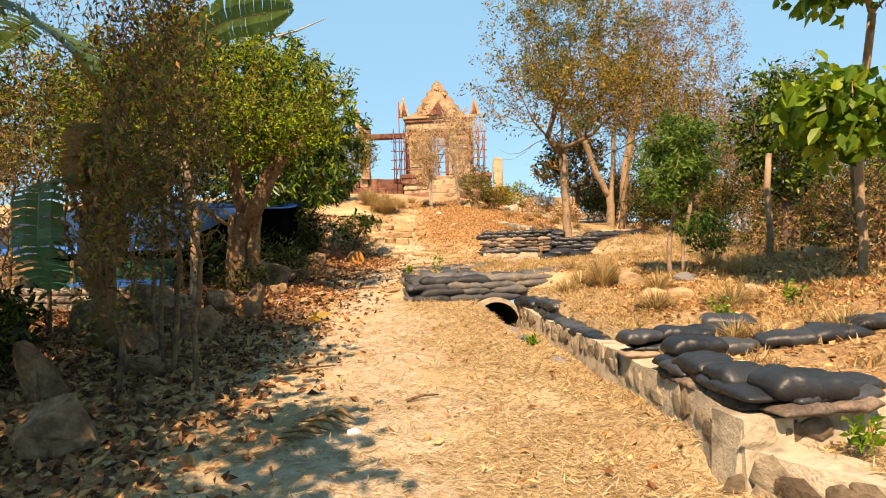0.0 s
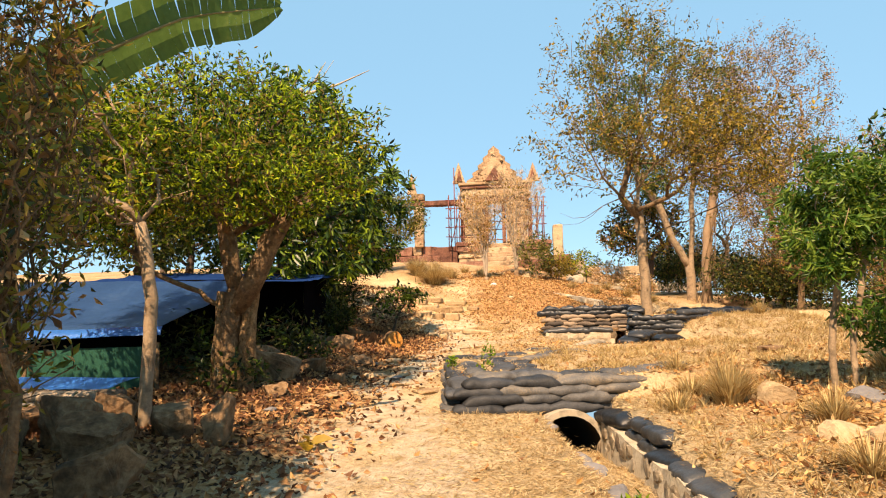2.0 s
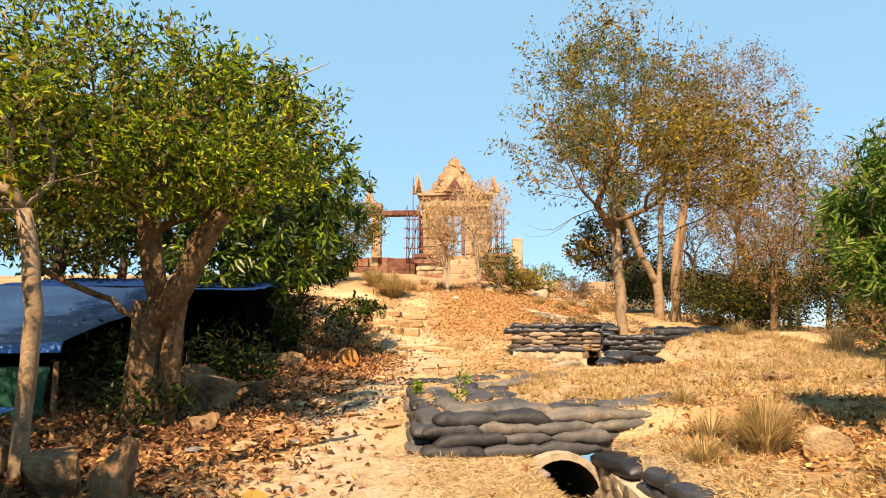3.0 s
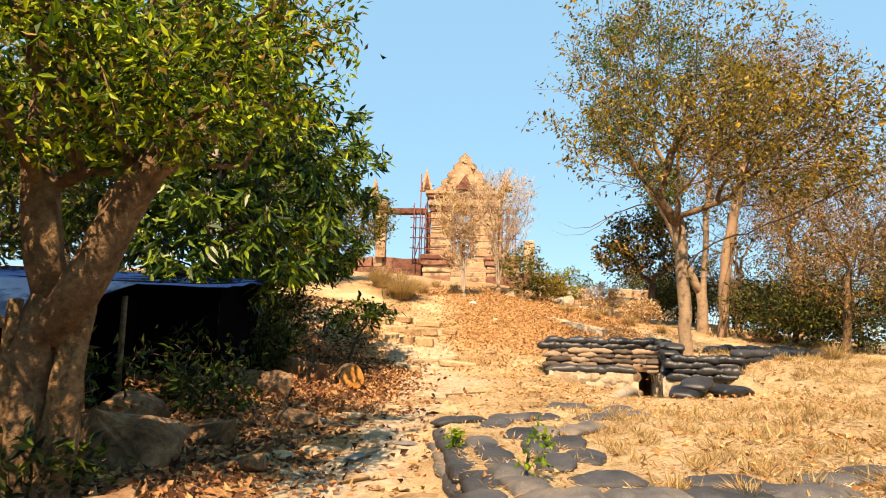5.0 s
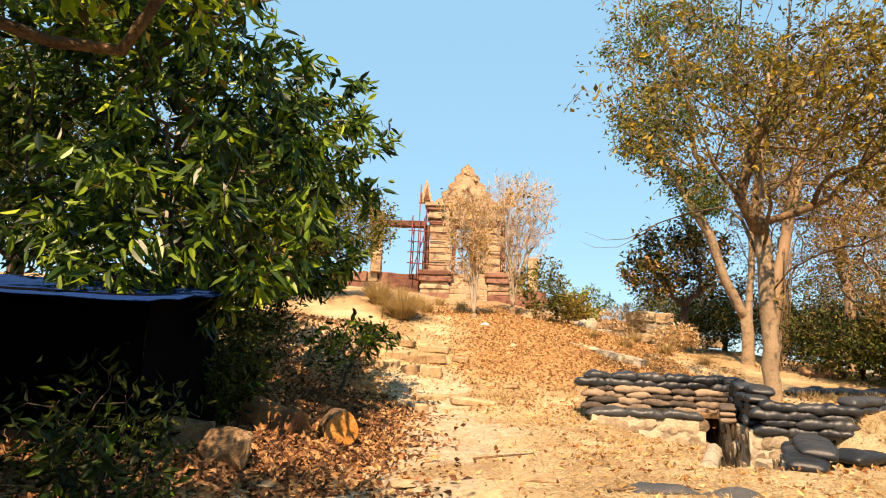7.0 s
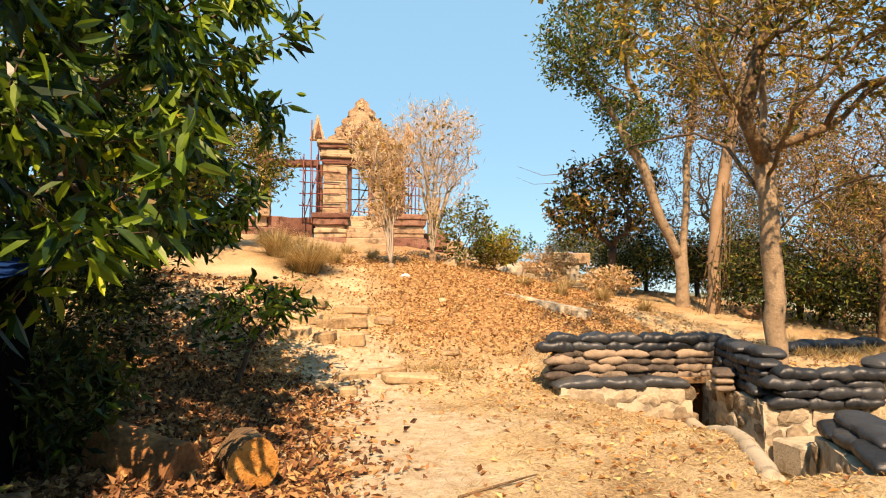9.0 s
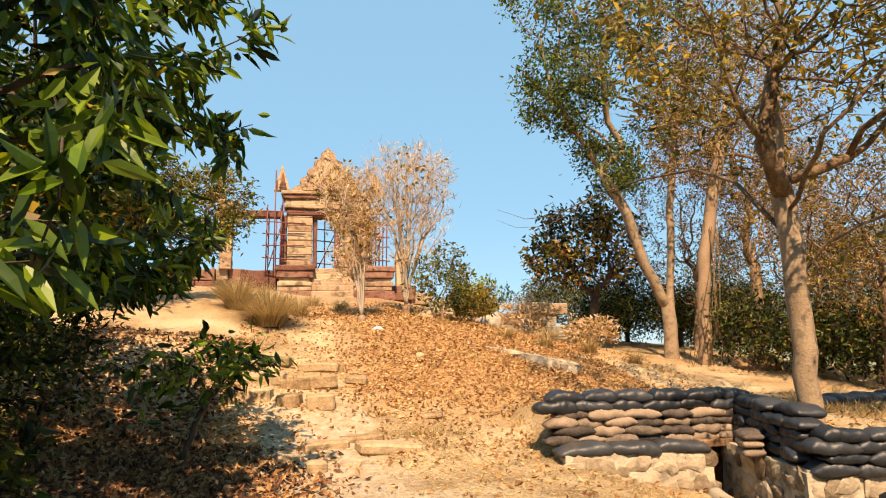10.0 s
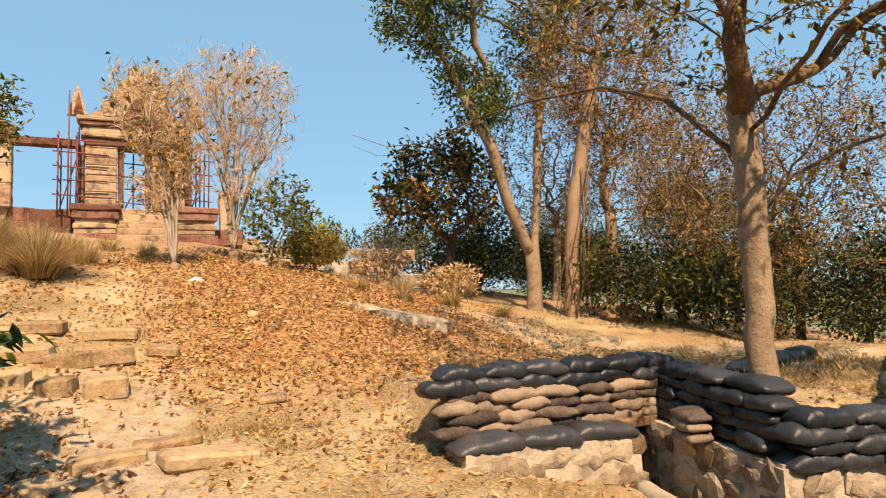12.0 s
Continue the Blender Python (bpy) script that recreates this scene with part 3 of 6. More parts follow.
BAGS = [bag_mesh(k) for k in range(7)]
WORN = [bag_mesh(20 + k, True) for k in range(6)]
GREY = []
for k in range(7):
    me = BAGS[k].copy()
    me.materials[0] = M["bag_grey"]
    GREY.append(me)
bagrand = random.Random(3)


def bag(owner, x, y, z, turn, length=0.5, high=0.14, deep=0.3, worn=False, tilt=0.0, roll=0.0):
    me = bagrand.choice(GREY if owner is None or owner.name.startswith("sandbag_wall") and owner.location.y == 11.0 else WORN if worn else BAGS)
    m = pose(x, y, z, roll + bagrand.uniform(-4, 4), tilt + bagrand.uniform(-3, 3), turn + bagrand.uniform(-4, 4) + (180 if bagrand.random() < 0.5 else 0))
    m = m @ Matrix.Diagonal((length / 0.5 * bagrand.uniform(0.97, 1.08), deep / 0.3, high / 0.14 * bagrand.uniform(1.0, 1.14), 1))
    return put("sandbag", me, owner, m)


def bag_row(owner, a, b, z, courses, size=0.5, high=0.125, worn_from=99, worn_to=-1, batter=0.0, deep=0.3):
    """Courses of bags from a to b (plan), z the underside; those in the given courses are bleached."""
    a, b = Vector(a), Vector(b)
    L = (b - a).length
    turn = math.degrees(math.atan2(b.y - a.y, b.x - a.x))
    side = Vector((-(b - a).y, (b - a).x)).normalized()
    for c in range(courses):
        n = max(1, round(L / size + (0.0 if c % 2 else 0.35)))
        w = L / n
        for k in range(n):
            f = (k + 0.5) * w + (w * 0.2 if c % 2 else -w * 0.08)
            p = a + (b - a).normalized() * min(max(f, w * 0.4), L - w * 0.4) + side * (batter * c + bagrand.uniform(-0.035, 0.03))
            worn = worn_from <= c <= worn_to and bagrand.random() < 0.93
            bag(owner, p.x, p.y, z + high * (c + 0.5) + bagrand.uniform(-0.008, 0.008), turn + bagrand.uniform(-4, 4), w * bagrand.uniform(1.0, 1.16), high * bagrand.uniform(1.1, 1.32), deep, worn)


# lower wall of bags over the culvert
low = thing("sandbag_wall", (0.6, 11.0, 0.75), "low wall of grey-black woven sandbags above a concrete culvert", "sandbag wall")
bag_row(low, (-0.5, 10.72), (1.74, 11.18), 0.58, 4, 0.56, 0.1, batter=0.035)
bag_row(low, (-0.6, 10.85), (-1.0, 14.1), 0.56, 4, 0.56, 0.1, batter=-0.05)
bag_row(low, (-0.25, 11.3), (-0.6, 14.0), 0.9, 1, 0.6, 0.1)
bag_row(low, (-0.3, 11.1), (1.9, 11.5), 0.93, 1, 0.6, 0.09)
flat = random.Random(11)
for bx, by, bt in ((0.35, 11.75, 8), (0.05, 12.3, 80), (0.0, 12.9, 84), (-0.1, 13.5, 78), (-0.3, 14.1, 70), (0.35, 12.6, 78), (0.3, 13.2, 84), (0.15, 13.8, 75), (0.55, 13.9, 40), (-0.7, 14.4, 20), (-0.1, 14.6, 5), (1.9, 11.75, 12), (2.3, 12.0, 30), (1.2, 11.8, -10), (0.9, 14.6, 20), (0.2, 14.6, -8), (1.3, 15.0, 15), (0.7, 15.75, 6), (1.35, 15.8, 25)):
    one = bag(None, bx, by, ground_z(bx, by) + 0.005, bt, flat.uniform(0.46, 0.62), 0.09, 0.32)
    tagged(one, "flattened grey sandbag half sunk in dry straw", "sandbag", "sunken sandbags")

# bags on the drain wall
near = thing("sandbag_wall", (1.9, 4.3, 0.6), "black plump sandbags stacked on a rubble wall corner", "sandbag wall")
bag_row(near, (1.56, 4.68), (1.66, 3.56), 0.545, 2, 0.4, 0.06, batter=0.025, worn_from=0, worn_to=0, deep=0.27)
bag_row(near, (1.62, 4.38), (1.73, 3.7), 0.655, 1, 0.44, 0.08, deep=0.3)
bag_row(near, (1.72, 3.5), (2.31, 3.66), 0.555, 2, 0.32, 0.05, worn_from=0, worn_to=0, deep=0.26)
bag(near, 1.92, 3.6, 0.69, 14, 0.48, 0.14, 0.32, roll=-6)
bag(near, 1.74, 4.7, 0.735, 6, 0.38, 0.12, 0.28)
bag(near, 1.67, 4.68, 0.64, 14, 0.36, 0.09, 0.27)
bag(near, 2.28, 3.76, 0.655, 15, 0.32, 0.07, 0.25)
mid = thing("sandbag_wall", (1.8, 5.4, 0.6), "row of black sandbags across a dry grassy terrace", "sandbag wall")
bag_row(mid, (1.42, 5.3), (1.99, 5.37), 0.575, 2, 0.36, 0.048, worn_from=0, worn_to=0, deep=0.27)
bag_row(mid, (1.41, 5.32), (2.02, 5.4), 0.675, 1, 0.44, 0.09, deep=0.3)
for mx, my, mt, ml in ((2.27, 5.63, 20, 0.44), (2.48, 5.85, -15, 0.42), (2.17, 4.95, 6, 0.44), (2.5, 4.88, -8, 0.42), (2.86, 4.88, 4, 0.5), (3.22, 5.0, 12, 0.44)):
    bag(mid, mx, my, ground_z(mx, my) + 0.045, mt, ml, 0.1, 0.3)
edge = thing("sandbag_wall", (1.4, 9.6, 0.5), "black sandbags lying along the top of a drain wall", "sandbag wall")
bag(edge, 1.32, 10.55, 0.56, -78, 0.85, 0.15, 0.36)
for ey, ez in ((9.7, 0.5), (9.1, 0.52)):
    bag(edge, 1.45, ey, ez, -80, 0.5, 0.12)
    bag(edge, 1.47, ey - 0.1, ez + 0.12, -75, 0.5, 0.13)

for ey, et in ((8.65, -72), (8.15, -85), (7.6, -80), (7.05, -70), (6.6, -84)):
    bag(edge, wall_x(ey) + 0.2, ey, 0.51, et, 0.5, 0.1, 0.34, roll=6)

# upper wall of bags with a slot for the drain
upper = thing("sandbag_wall", (2.0, 21.0, 1.2), "tall wall of black and sun-bleached sandbags on a rubble footing", "sandbag wall")
bag_row(upper, (1.22, 20.92), (2.95, 20.75), 1.22, 1, 0.6, 0.115, deep=0.34)
bag_row(upper, (1.12, 21.22), (3.7, 20.98), 1.31, 4, 0.4, 0.095, worn_from=0, worn_to=3)
bag_row(upper, (1.05, 21.26), (3.7, 21.02), 1.69, 2, 0.44, 0.11)
right = thing("sandbag_wall", (3.3, 19.4, 1.2), "black sandbags curving round the foot of a tree", "sandbag wall")
bag_row(right, (3.62, 20.95), (3.2, 19.3), 1.3, 4, 0.46, 0.105)
bag_row(right, (3.12, 19.2), (4.3, 18.9), 1.22, 4, 0.4, 0.105)
bag_row(right, (4.25, 18.98), (6.8, 20.4), 1.42, 3, 0.46, 0.11)
bag_row(right, (3.6, 20.8), (3.3, 19.4), 1.72, 1, 0.48, 0.12, deep=0.36)
bag_row(right, (4.3, 20.6), (6.4, 21.3), 1.55, 2, 0.5, 0.12)
for wx, wy, wz in ((3.2, 18.2, 1.14), (2.98, 17.7, 1.14), (2.72, 17.15, 1.14), (3.22, 17.95, 1.25), (2.96, 17.4, 1.25)):
    bag(right, wx, wy, wz, 64, 0.66, 0.14, 0.42)
bag(right, 3.6, 17.6, 1.16, 30, 0.7, 0.13, 0.4)
for cz2 in (1.3, 1.39, 1.47):
    bag(right, 3.12, 20.15, cz2, 70, 0.36, 0.09, 0.26, worn=True)

# ---- rubble walls and culvert ----
STONES = []
for k in range(8):
    bm = lump((0.5, 0.5, 0.5), 100 + k, 1.0, 0.3, 1)
    me = bpy.data.meshes.new("stone")
    bm.to_mesh(me)
    bm.free()
    me.materials.append(M["stone"])
    STONES.append(me)


def rubble_wall(label, line, thick, seed, size=0.24):
    """line: (x, y, foot, top) points; the face lies on the right of the line's way. A mortar core with stones set in its face."""
    r = random.Random(seed)
    ob = thing("rubble_wall", (line[0][0], line[0][1], line[0][2]), label, "wall")
    bm = bmesh.new()
    rows = []
    pts = []
    for (x0, y0, f0, t0), (x1, y1, f1, t1) in zip(line, line[1:]):
        n = max(2, int(math.hypot(x1 - x0, y1 - y0) / 0.15))
        for k in range(n):
            f = k / n
            pts.append((x0 + (x1 - x0) * f, y0 + (y1 - y0) * f, f0 + (f1 - f0) * f, t0 + (t1 - t0) * f))
    pts.append(line[-1])
    for i, (x, y, lo, hi) in enumerate(pts):
        a, b = pts[max(0, i - 1)], pts[min(len(pts) - 1, i + 1)]
        d = Vector((b[0] - a[0], b[1] - a[1])).normalized()
        nrm = Vector((d.y, -d.x))
        ring = []
        for k, (off, z) in enumerate(((0.03, lo), (0.02, lo + (hi - lo) * 0.35), (0.0, lo + (hi - lo) * 0.7), (-0.02, hi), (-thick, hi), (-thick, lo))):
            p = Vector((x + nrm.x * off, y + nrm.y * off, z))
            p += 0.025 * noise.noise_vector(p * 3.1)
            ring.append(bm.verts.new(p))
        rows.append(ring)
    for a, b in zip(rows, rows[1:]):
        for k in range(5):
            bm.faces.new((a[k], b[k], b[k + 1], a[k + 1]))
    bm.faces.new(rows[0])
    bm.faces.new(rows[-1][::-1])
    bmesh.ops.recalc_face_normals(bm, faces=bm.faces[:])
    part("mortar", bm, M["mortar"], ob)
    for i, (x, y, lo, hi) in enumerate(pts[:-1]):
        b = pts[i + 1]
        d = Vector((b[0] - x, b[1] - y))
        turn = math.degrees(math.atan2(d.y, d.x))
        nrm = Vector((d.y, -d.x)).normalized()
        rowsn = max(1, int((hi - lo) / (size * 0.75)))
        for c in range(rowsn):
            if r.random() < 0.08:
                continue
            z = lo + (c + 0.5 + r.uniform(-0.2, 0.2)) * (hi - lo) / rowsn
            w, hgt = size * r.uniform(0.7, 1.5), size * r.uniform(0.6, 1.1)
            m = pose(x + d.x * r.random() + nrm.x * 0.0, y + d.y * r.random() + nrm.y * 0.0, z, r.uniform(-5, 5), r.uniform(-25, 25), turn + r.uniform(-8, 8))
            put("stone", r.choice(STONES), ob, m @ Matrix.Diagonal((w * 1.1, size * 0.22, hgt * 1.05, 1)))
    return ob


rubble_wall("rubble and mortar wall along a dry drain", [(1.14, 11.0, -0.1, 0.5), (1.22, 9.5, 0.0, 0.48), (1.3, 8, 0.1, 0.5), (1.4, 5.6, 0.1, 0.57), (1.45, 4.65, 0.08, 0.56), (1.5, 3.45, 0.02, 0.55)], 0.3, 5)
rubble_wall("short end of a rubble and mortar wall", [(1.52, 3.42, 0.02, 0.55), (2.34, 3.6, 0.2, 0.56), (4.2, 4.1, 0.3, 0.68)], 0.3, 6)
rubble_wall("low rubble wall stepping down beside the path", [(1.56, 3.36, 0.0, 0.4), (1.82, 2.97, 0.0, 0.37), (2.34, 2.17, 0.0, 0.35), (3.0, 1.6, 0.0, 0.34)], 0.3, 8)
rubble_wall("pale rubble footing under sandbags", [(1.15, 20.75, 0.5, 1.23), (2.95, 20.6, 0.1, 1.23)], 0.4, 9, 0.3)
rubble_wall("dark rubble side of a drain slot", [(3.3, 20.95, 0.1, 1.28), (3.02, 19.2, 0.1, 1.24)], 0.35, 10, 0.3)
rubble_wall("pale rubble retaining wall under sandbags", [(3.0, 19.15, 0.1, 1.22), (4.3, 18.85, 0.6, 1.24)], 0.35, 12, 0.3)
rubble_wall("dark rubble side of a sunken drain", [(3.02, 18.4, 0.1, 1.06), (2.72, 17.75, 0.2, 1.06), (2.36, 17.0, 0.4, 1.05)], 0.45, 16, 0.26)
kv = []
for f in np.linspace(0, 1, 22):
    ky = 20.6 - 3.6 * f
    kx = float(np.interp(ky, [15, 16.8, 18.5, 20.55], [0.9, 1.55, 2.31, 2.95])) - 0.05
    kv.append((kx, ky, ground_z(kx - 0.12, ky) - 0.03))
kvv, kff = tube(kv, [0.1] * len(kv), 8)
tagged(put("drain_kerb", mesh_of("drain_kerb", kvv, kff, M["concrete"], True)), "curved pale concrete kerb of a sunken drain", "kerb")
rubble_wall("low ruined wall of dark stones on a slope", [(1.45, 26.75, 2.2, 2.56), (3.2, 25.1, 1.9, 2.14)], 0.3, 14, 0.2)

ledge = part("ledge_stone", box_bm(-0.3, 0.3, -0.25, 0.25, -0.25, 0.12, 0.03, 0.03, 2, 77), M["mortar"], m=Matrix.Translation((3.3, 18.8, 0.78)))
tagged(ledge, "pale mortared ledge at the foot of a retaining wall", "stone ledge")

culvert = thing("culvert", (0.78, 11.0, 0.3), "pale concrete culvert pipe with a dark arched mouth", "culvert")
cv, cf, bore = [], [], []
N = 28
cx, cy, cz, ro, ri = 0.78, 10.72, 0.16, 0.47, 0.4
ax = Vector((0.22, -0.975, 0)).normalized()
sd = Vector((0.975, 0.22, 0)).normalized()
for k in range(N):
    w = 2 * math.pi * k / N
    for rr, back in ((ro, 0.0), (ri, 0.0), (ri, 2.4), (ro, 2.4)):
        p = Vector((cx, cy, cz)) + sd * rr * math.cos(w) + Vector((0, 0, rr * math.sin(w))) - ax * back
        cv.append(p)
for k in range(N):
    a, b = 4 * k, 4 * ((k + 1) % N)
    for j in (0, 2):
        cf.append([a + j, b + j, b + j + 1, a + j + 1])
    cf.append([a + 3, b + 3, b, a])
    bore.append([a + 1, b + 1, b + 2, a + 2])
put("pipe", mesh_of("pipe", cv, cf, M["concrete"], False), culvert)
# bore and end panel are coloured near-black to draw the pipe's inner shade
put("bore", mesh_of("bore", cv, bore, M["bore_shade"], True), culvert, label="inside of the pipe, coloured near-black for its shade")
bm = box_bm(-0.5, 0.5, -0.02, 0.02, -0.5, 0.5)
part("back", bm, M["shade_black"], culvert, m=Matrix.Translation((cx - ax.x * 2.42, cy - ax.y * 2.42, cz)) @ pose(0, 0, 0, 0, 0, 12.7))

slotd = thing("drain_slot", (3.15, 21.0, 0.5), "dark stone-lined mouth of a drain under sandbags", "drain")
for nm, dims in (("side", (2.84, 2.94, 20.75, 22.0, 0.0, 1.24)), ("side", (3.4, 3.5, 20.9, 22.0, 0.0, 1.24)), ("roof", (2.84, 3.5, 20.85, 22.0, 1.24, 1.33)), ("back", (2.84, 3.5, 21.95, 22.05, 0.0, 1.33)), ("bottom", (2.84, 3.5, 20.75, 22.0, 0.1, 0.16))):
    part(nm, box_bm(*dims, 0.01, 0.02, 2, 3), M["rock"], slotd)

# ---- temple ----
TY = 58.0
temple = thing("temple_gateway", (-0.4, TY, 6.0), "ruined sandstone temple gateway with a pointed carved pediment", "temple")


def block(name, x0, x1, y0, y1, z0, z1, mat="temple", owner=None, bevel=0.05, rough=0.06, cuts=2, seed=0):
    return part(name, box_bm(x0, x1, y0, y1, z0, z1, bevel, rough, cuts, seed), M[mat], owner or temple)


for n, (x0, x1) in enumerate(((-3.6, -1.35), (1.3, 4.0))):
    for k, (z0, z1, o) in enumerate(((5.2, 6.15, 0.1), (6.15, 6.45, -0.08), (6.45, 6.75, 0.0), (6.75, 7.0, -0.1), (7.0, 7.45, 0.06), (7.45, 7.8, 0.16))):
        block("plinth_course", x0 - o, x1 + o, TY - 0.9 - o, TY + 4, z0, z1, "temple_dark" if k in (0, 4, 5) else "temple", seed=n * 9 + k)
for k in range(6):
    block("step", -1.4, 1.35, TY - 1.6 + 0.3 * k, TY + 1, 5.3 + 0.4 * k, 5.72 + 0.4 * k, "temple", seed=30 + k)
tr = random.Random(14)
for z0, z1, o in ((5.0, 6.0, 0.0), (6.0, 6.9, 0.15), (6.9, 7.7, 0.05)):
    x = -16.0
    while x < 6.2:
        w = tr.uniform(0.7, 1.7)
        if not (-4.6 < x + w and x < 4.1) and (x < 0 or tr.random() < (1.0 if z0 < 6.5 else 0.75)):
            drop = 0.7 if x > 0 else 0.0
            block("terrace_block", x, x + w - 0.04, TY + 0.4 - o + tr.uniform(-0.1, 0.12), TY + 3, z0 - drop, z1 - drop - tr.uniform(0, 0.12), "temple_dark" if tr.random() < 0.7 else "temple", rough=0.1, cuts=1, seed=int(x * 9))
        x += w
block("terrace_block", -6.0, -3.7, TY + 0.3, TY + 3, 5.0, 7.6, "temple_dark", rough=0.1, cuts=2, seed=77)
pr = random.Random(4)
for x0, x1, dd in ((-3.05, -1.35, 0.0), (0.45, 2.3, 0.0)):
    z = 7.8
    k = 0
    while z < 11.2:
        hgt = pr.uniform(0.38, 0.6)
        block("pillar_block", x0 + pr.uniform(0, 0.06), x1 - pr.uniform(0, 0.06), TY - 0.1 + pr.uniform(0, 0.05), TY + 1.2, z, min(z + hgt, 11.25), "temple", rough=0.03, cuts=1, seed=k)
        z += hgt
        k += 1
    block("pillar_side", x0 - 0.32, x0 - 0.02, TY + 0.25, TY + 1.3, 7.8, 11.3, "temple_dark", seed=3)
    block("pillar_side", x1 + 0.02, x1 + 0.3, TY + 0.25, TY + 1.3, 7.8, 11.3, "temple_dark", seed=5)
block("door_lintel", -1.45, 0.55, TY + 0.05, TY + 1.1, 11.25, 11.6, "temple_dark", seed=8)
for k, (z0, z1, o) in enumerate(((11.3, 11.75, 0.0), (11.75, 12.05, 0.16), (12.05, 12.4, 0.05), (12.4, 12.7, 0.22), (12.7, 12.95, 0.36))):
    block("cornice_course", -3.1 - o, 2.45 + o, TY - 0.12 - o, TY + 1.4, z0, z1, "temple_dark" if k in (0, 3) else "temple", seed=40 + k)
# pediment: a flame-edged pointed slab with a raised inner gable
def gable(x, half, z0, z1, y0, y1, mat, name, teeth=0.16, owner=None, sway=1.5):
    n = 34
    side = []
    for k in range(n + 1):
        f = k / n
        w = half * ((1 - f) ** 0.85 * 0.82 + 0.18 * (1 - f) ** 2.4)
        w += teeth * (1 - f) ** 0.4 * (0.5 + 0.5 * math.sin(f * n * sway)) * (1 if k < n else 0)
        side.append((w, z0 + (z1 - z0) * f))
    out = [(x - w, z) for w, z in side] + [(x + w, z) for w, z in side[::-1][1:]]
    bm = bmesh.new()
    a = [bm.verts.new((px, y0 + 0.03 * noise.noise(Vector((px, pz, 0)) * 2), pz)) for px, pz in out]
    b = [bm.verts.new((px, y1, pz)) for px, pz in out]
    m = len(out)
    for k in range(m - 1):
        bm.faces.new((a[k], a[k + 1], b[k + 1], b[k]))
    bm.faces.new((a[-1], a[0], b[0], b[-1]))
    half_n = n
    for k in range(half_n):
        l0, l1, r0, r1 = a[k], a[k + 1], a[m - 1 - k], a[m - 2 - k]
        l0b, l1b, r0b, r1b = b[k], b[k + 1], b[m - 1 - k], b[m - 2 - k]
        if l1 is r1:
            bm.faces.new((l0, r0, l1))
            bm.faces.new((l0b, l1b, r0b))
        else:
            bm.faces.new((l0, r0, r1, l1))
            bm.faces.new((l0b, l1b, r1b, r0b))
    bmesh.ops.recalc_face_normals(bm, faces=bm.faces[:])
    return part(name, bm, M[mat], owner or temple)


gable(-0.4, 2.15, 12.95, 16.05, TY - 0.25, TY + 0.5, "temple", "pediment", 0.32, sway=0.9)
gable(-0.4, 1.55, 12.97, 15.1, TY - 0.5, TY - 0.2, "temple", "pediment_relief", 0.2, sway=1.1)
gable(-0.4, 0.75, 12.99, 14.1, TY - 0.68, TY - 0.45, "temple_dark", "pediment_panel", 0.06)
for x, z1 in ((-3.42, 14.72), (2.85, 14.45)):
    gable(x, 0.5, 12.95, z1, TY - 0.3, TY + 0.25, "temple", "antefix", 0.05, sway=0.8)
    gable(x + (0.05 if x < 0 else -0.05), 0.22, 13.1, z1 - 0.5, TY - 0.42, TY - 0.28, "temple_dark", "antefix_relief", 0.03)
lump_r = random.Random(8)
for k in range(46):
    f = lump_r.random()
    w = 1.9 * (1 - f) ** 0.9
    bm = lump((0.16, 0.1, 0.16), 300 + k, 1, 0.4, 1)
    part("carving", bm, M["temple"], temple, m=Matrix.Translation((-0.4 + lump_r.uniform(-w, w), TY - 0.33 - 0.2 * (1 - f), 13.05 + 2.6 * f)))

porch = thing("stone_gate", (-6.9, TY, 7.7), "free-standing stone post carrying a long stone beam", "gate")
for z0, z1 in ((7.6, 8.9), (8.9, 10.0), (10.0, 11.1)):
    block("post_block", -7.35, -6.55, TY - 0.1, TY + 0.7, z0, z1, "temple", porch, rough=0.05)
block("beam", -7.6, -3.3, TY - 0.15, TY + 0.6, 11.1, 11.55, "temple_dark", porch, rough=0.06, cuts=4)
block("post_head", -7.55, -6.45, TY - 0.2, TY + 0.75, 11.6, 12.2, "temple", porch)
gable(-7.5, 0.4, 12.2, 14.0, TY - 0.1, TY + 0.3, "temple", "antefix", 0.05, porch)
ruin = thing("stone_post", (4.75, TY, 5.8), "weathered stone post of a ruined gate", "ruin")
block("shaft", 4.35, 5.2, TY + 0.3, TY + 1.0, 6.6, 9.2, "temple", ruin, rough=0.1)
block("foot", 3.9, 5.7, TY + 0.1, TY + 1.4, 5.6, 6.6, "temple_dark", ruin, rough=0.1)

scaf = thing("scaffolding", (-0.4, TY - 0.9, 7.0), "rusty steel tube scaffolding round the gateway", "scaffolding")


def pole(owner, a, b, r=0.045, mat="scaffold", name="tube"):
    v, f = tube([a, ((np.array(a) + np.array(b)) / 2), b], [r] * 3, 6)
    return put(name, mesh_of(name, v, f, M[mat], True), owner)


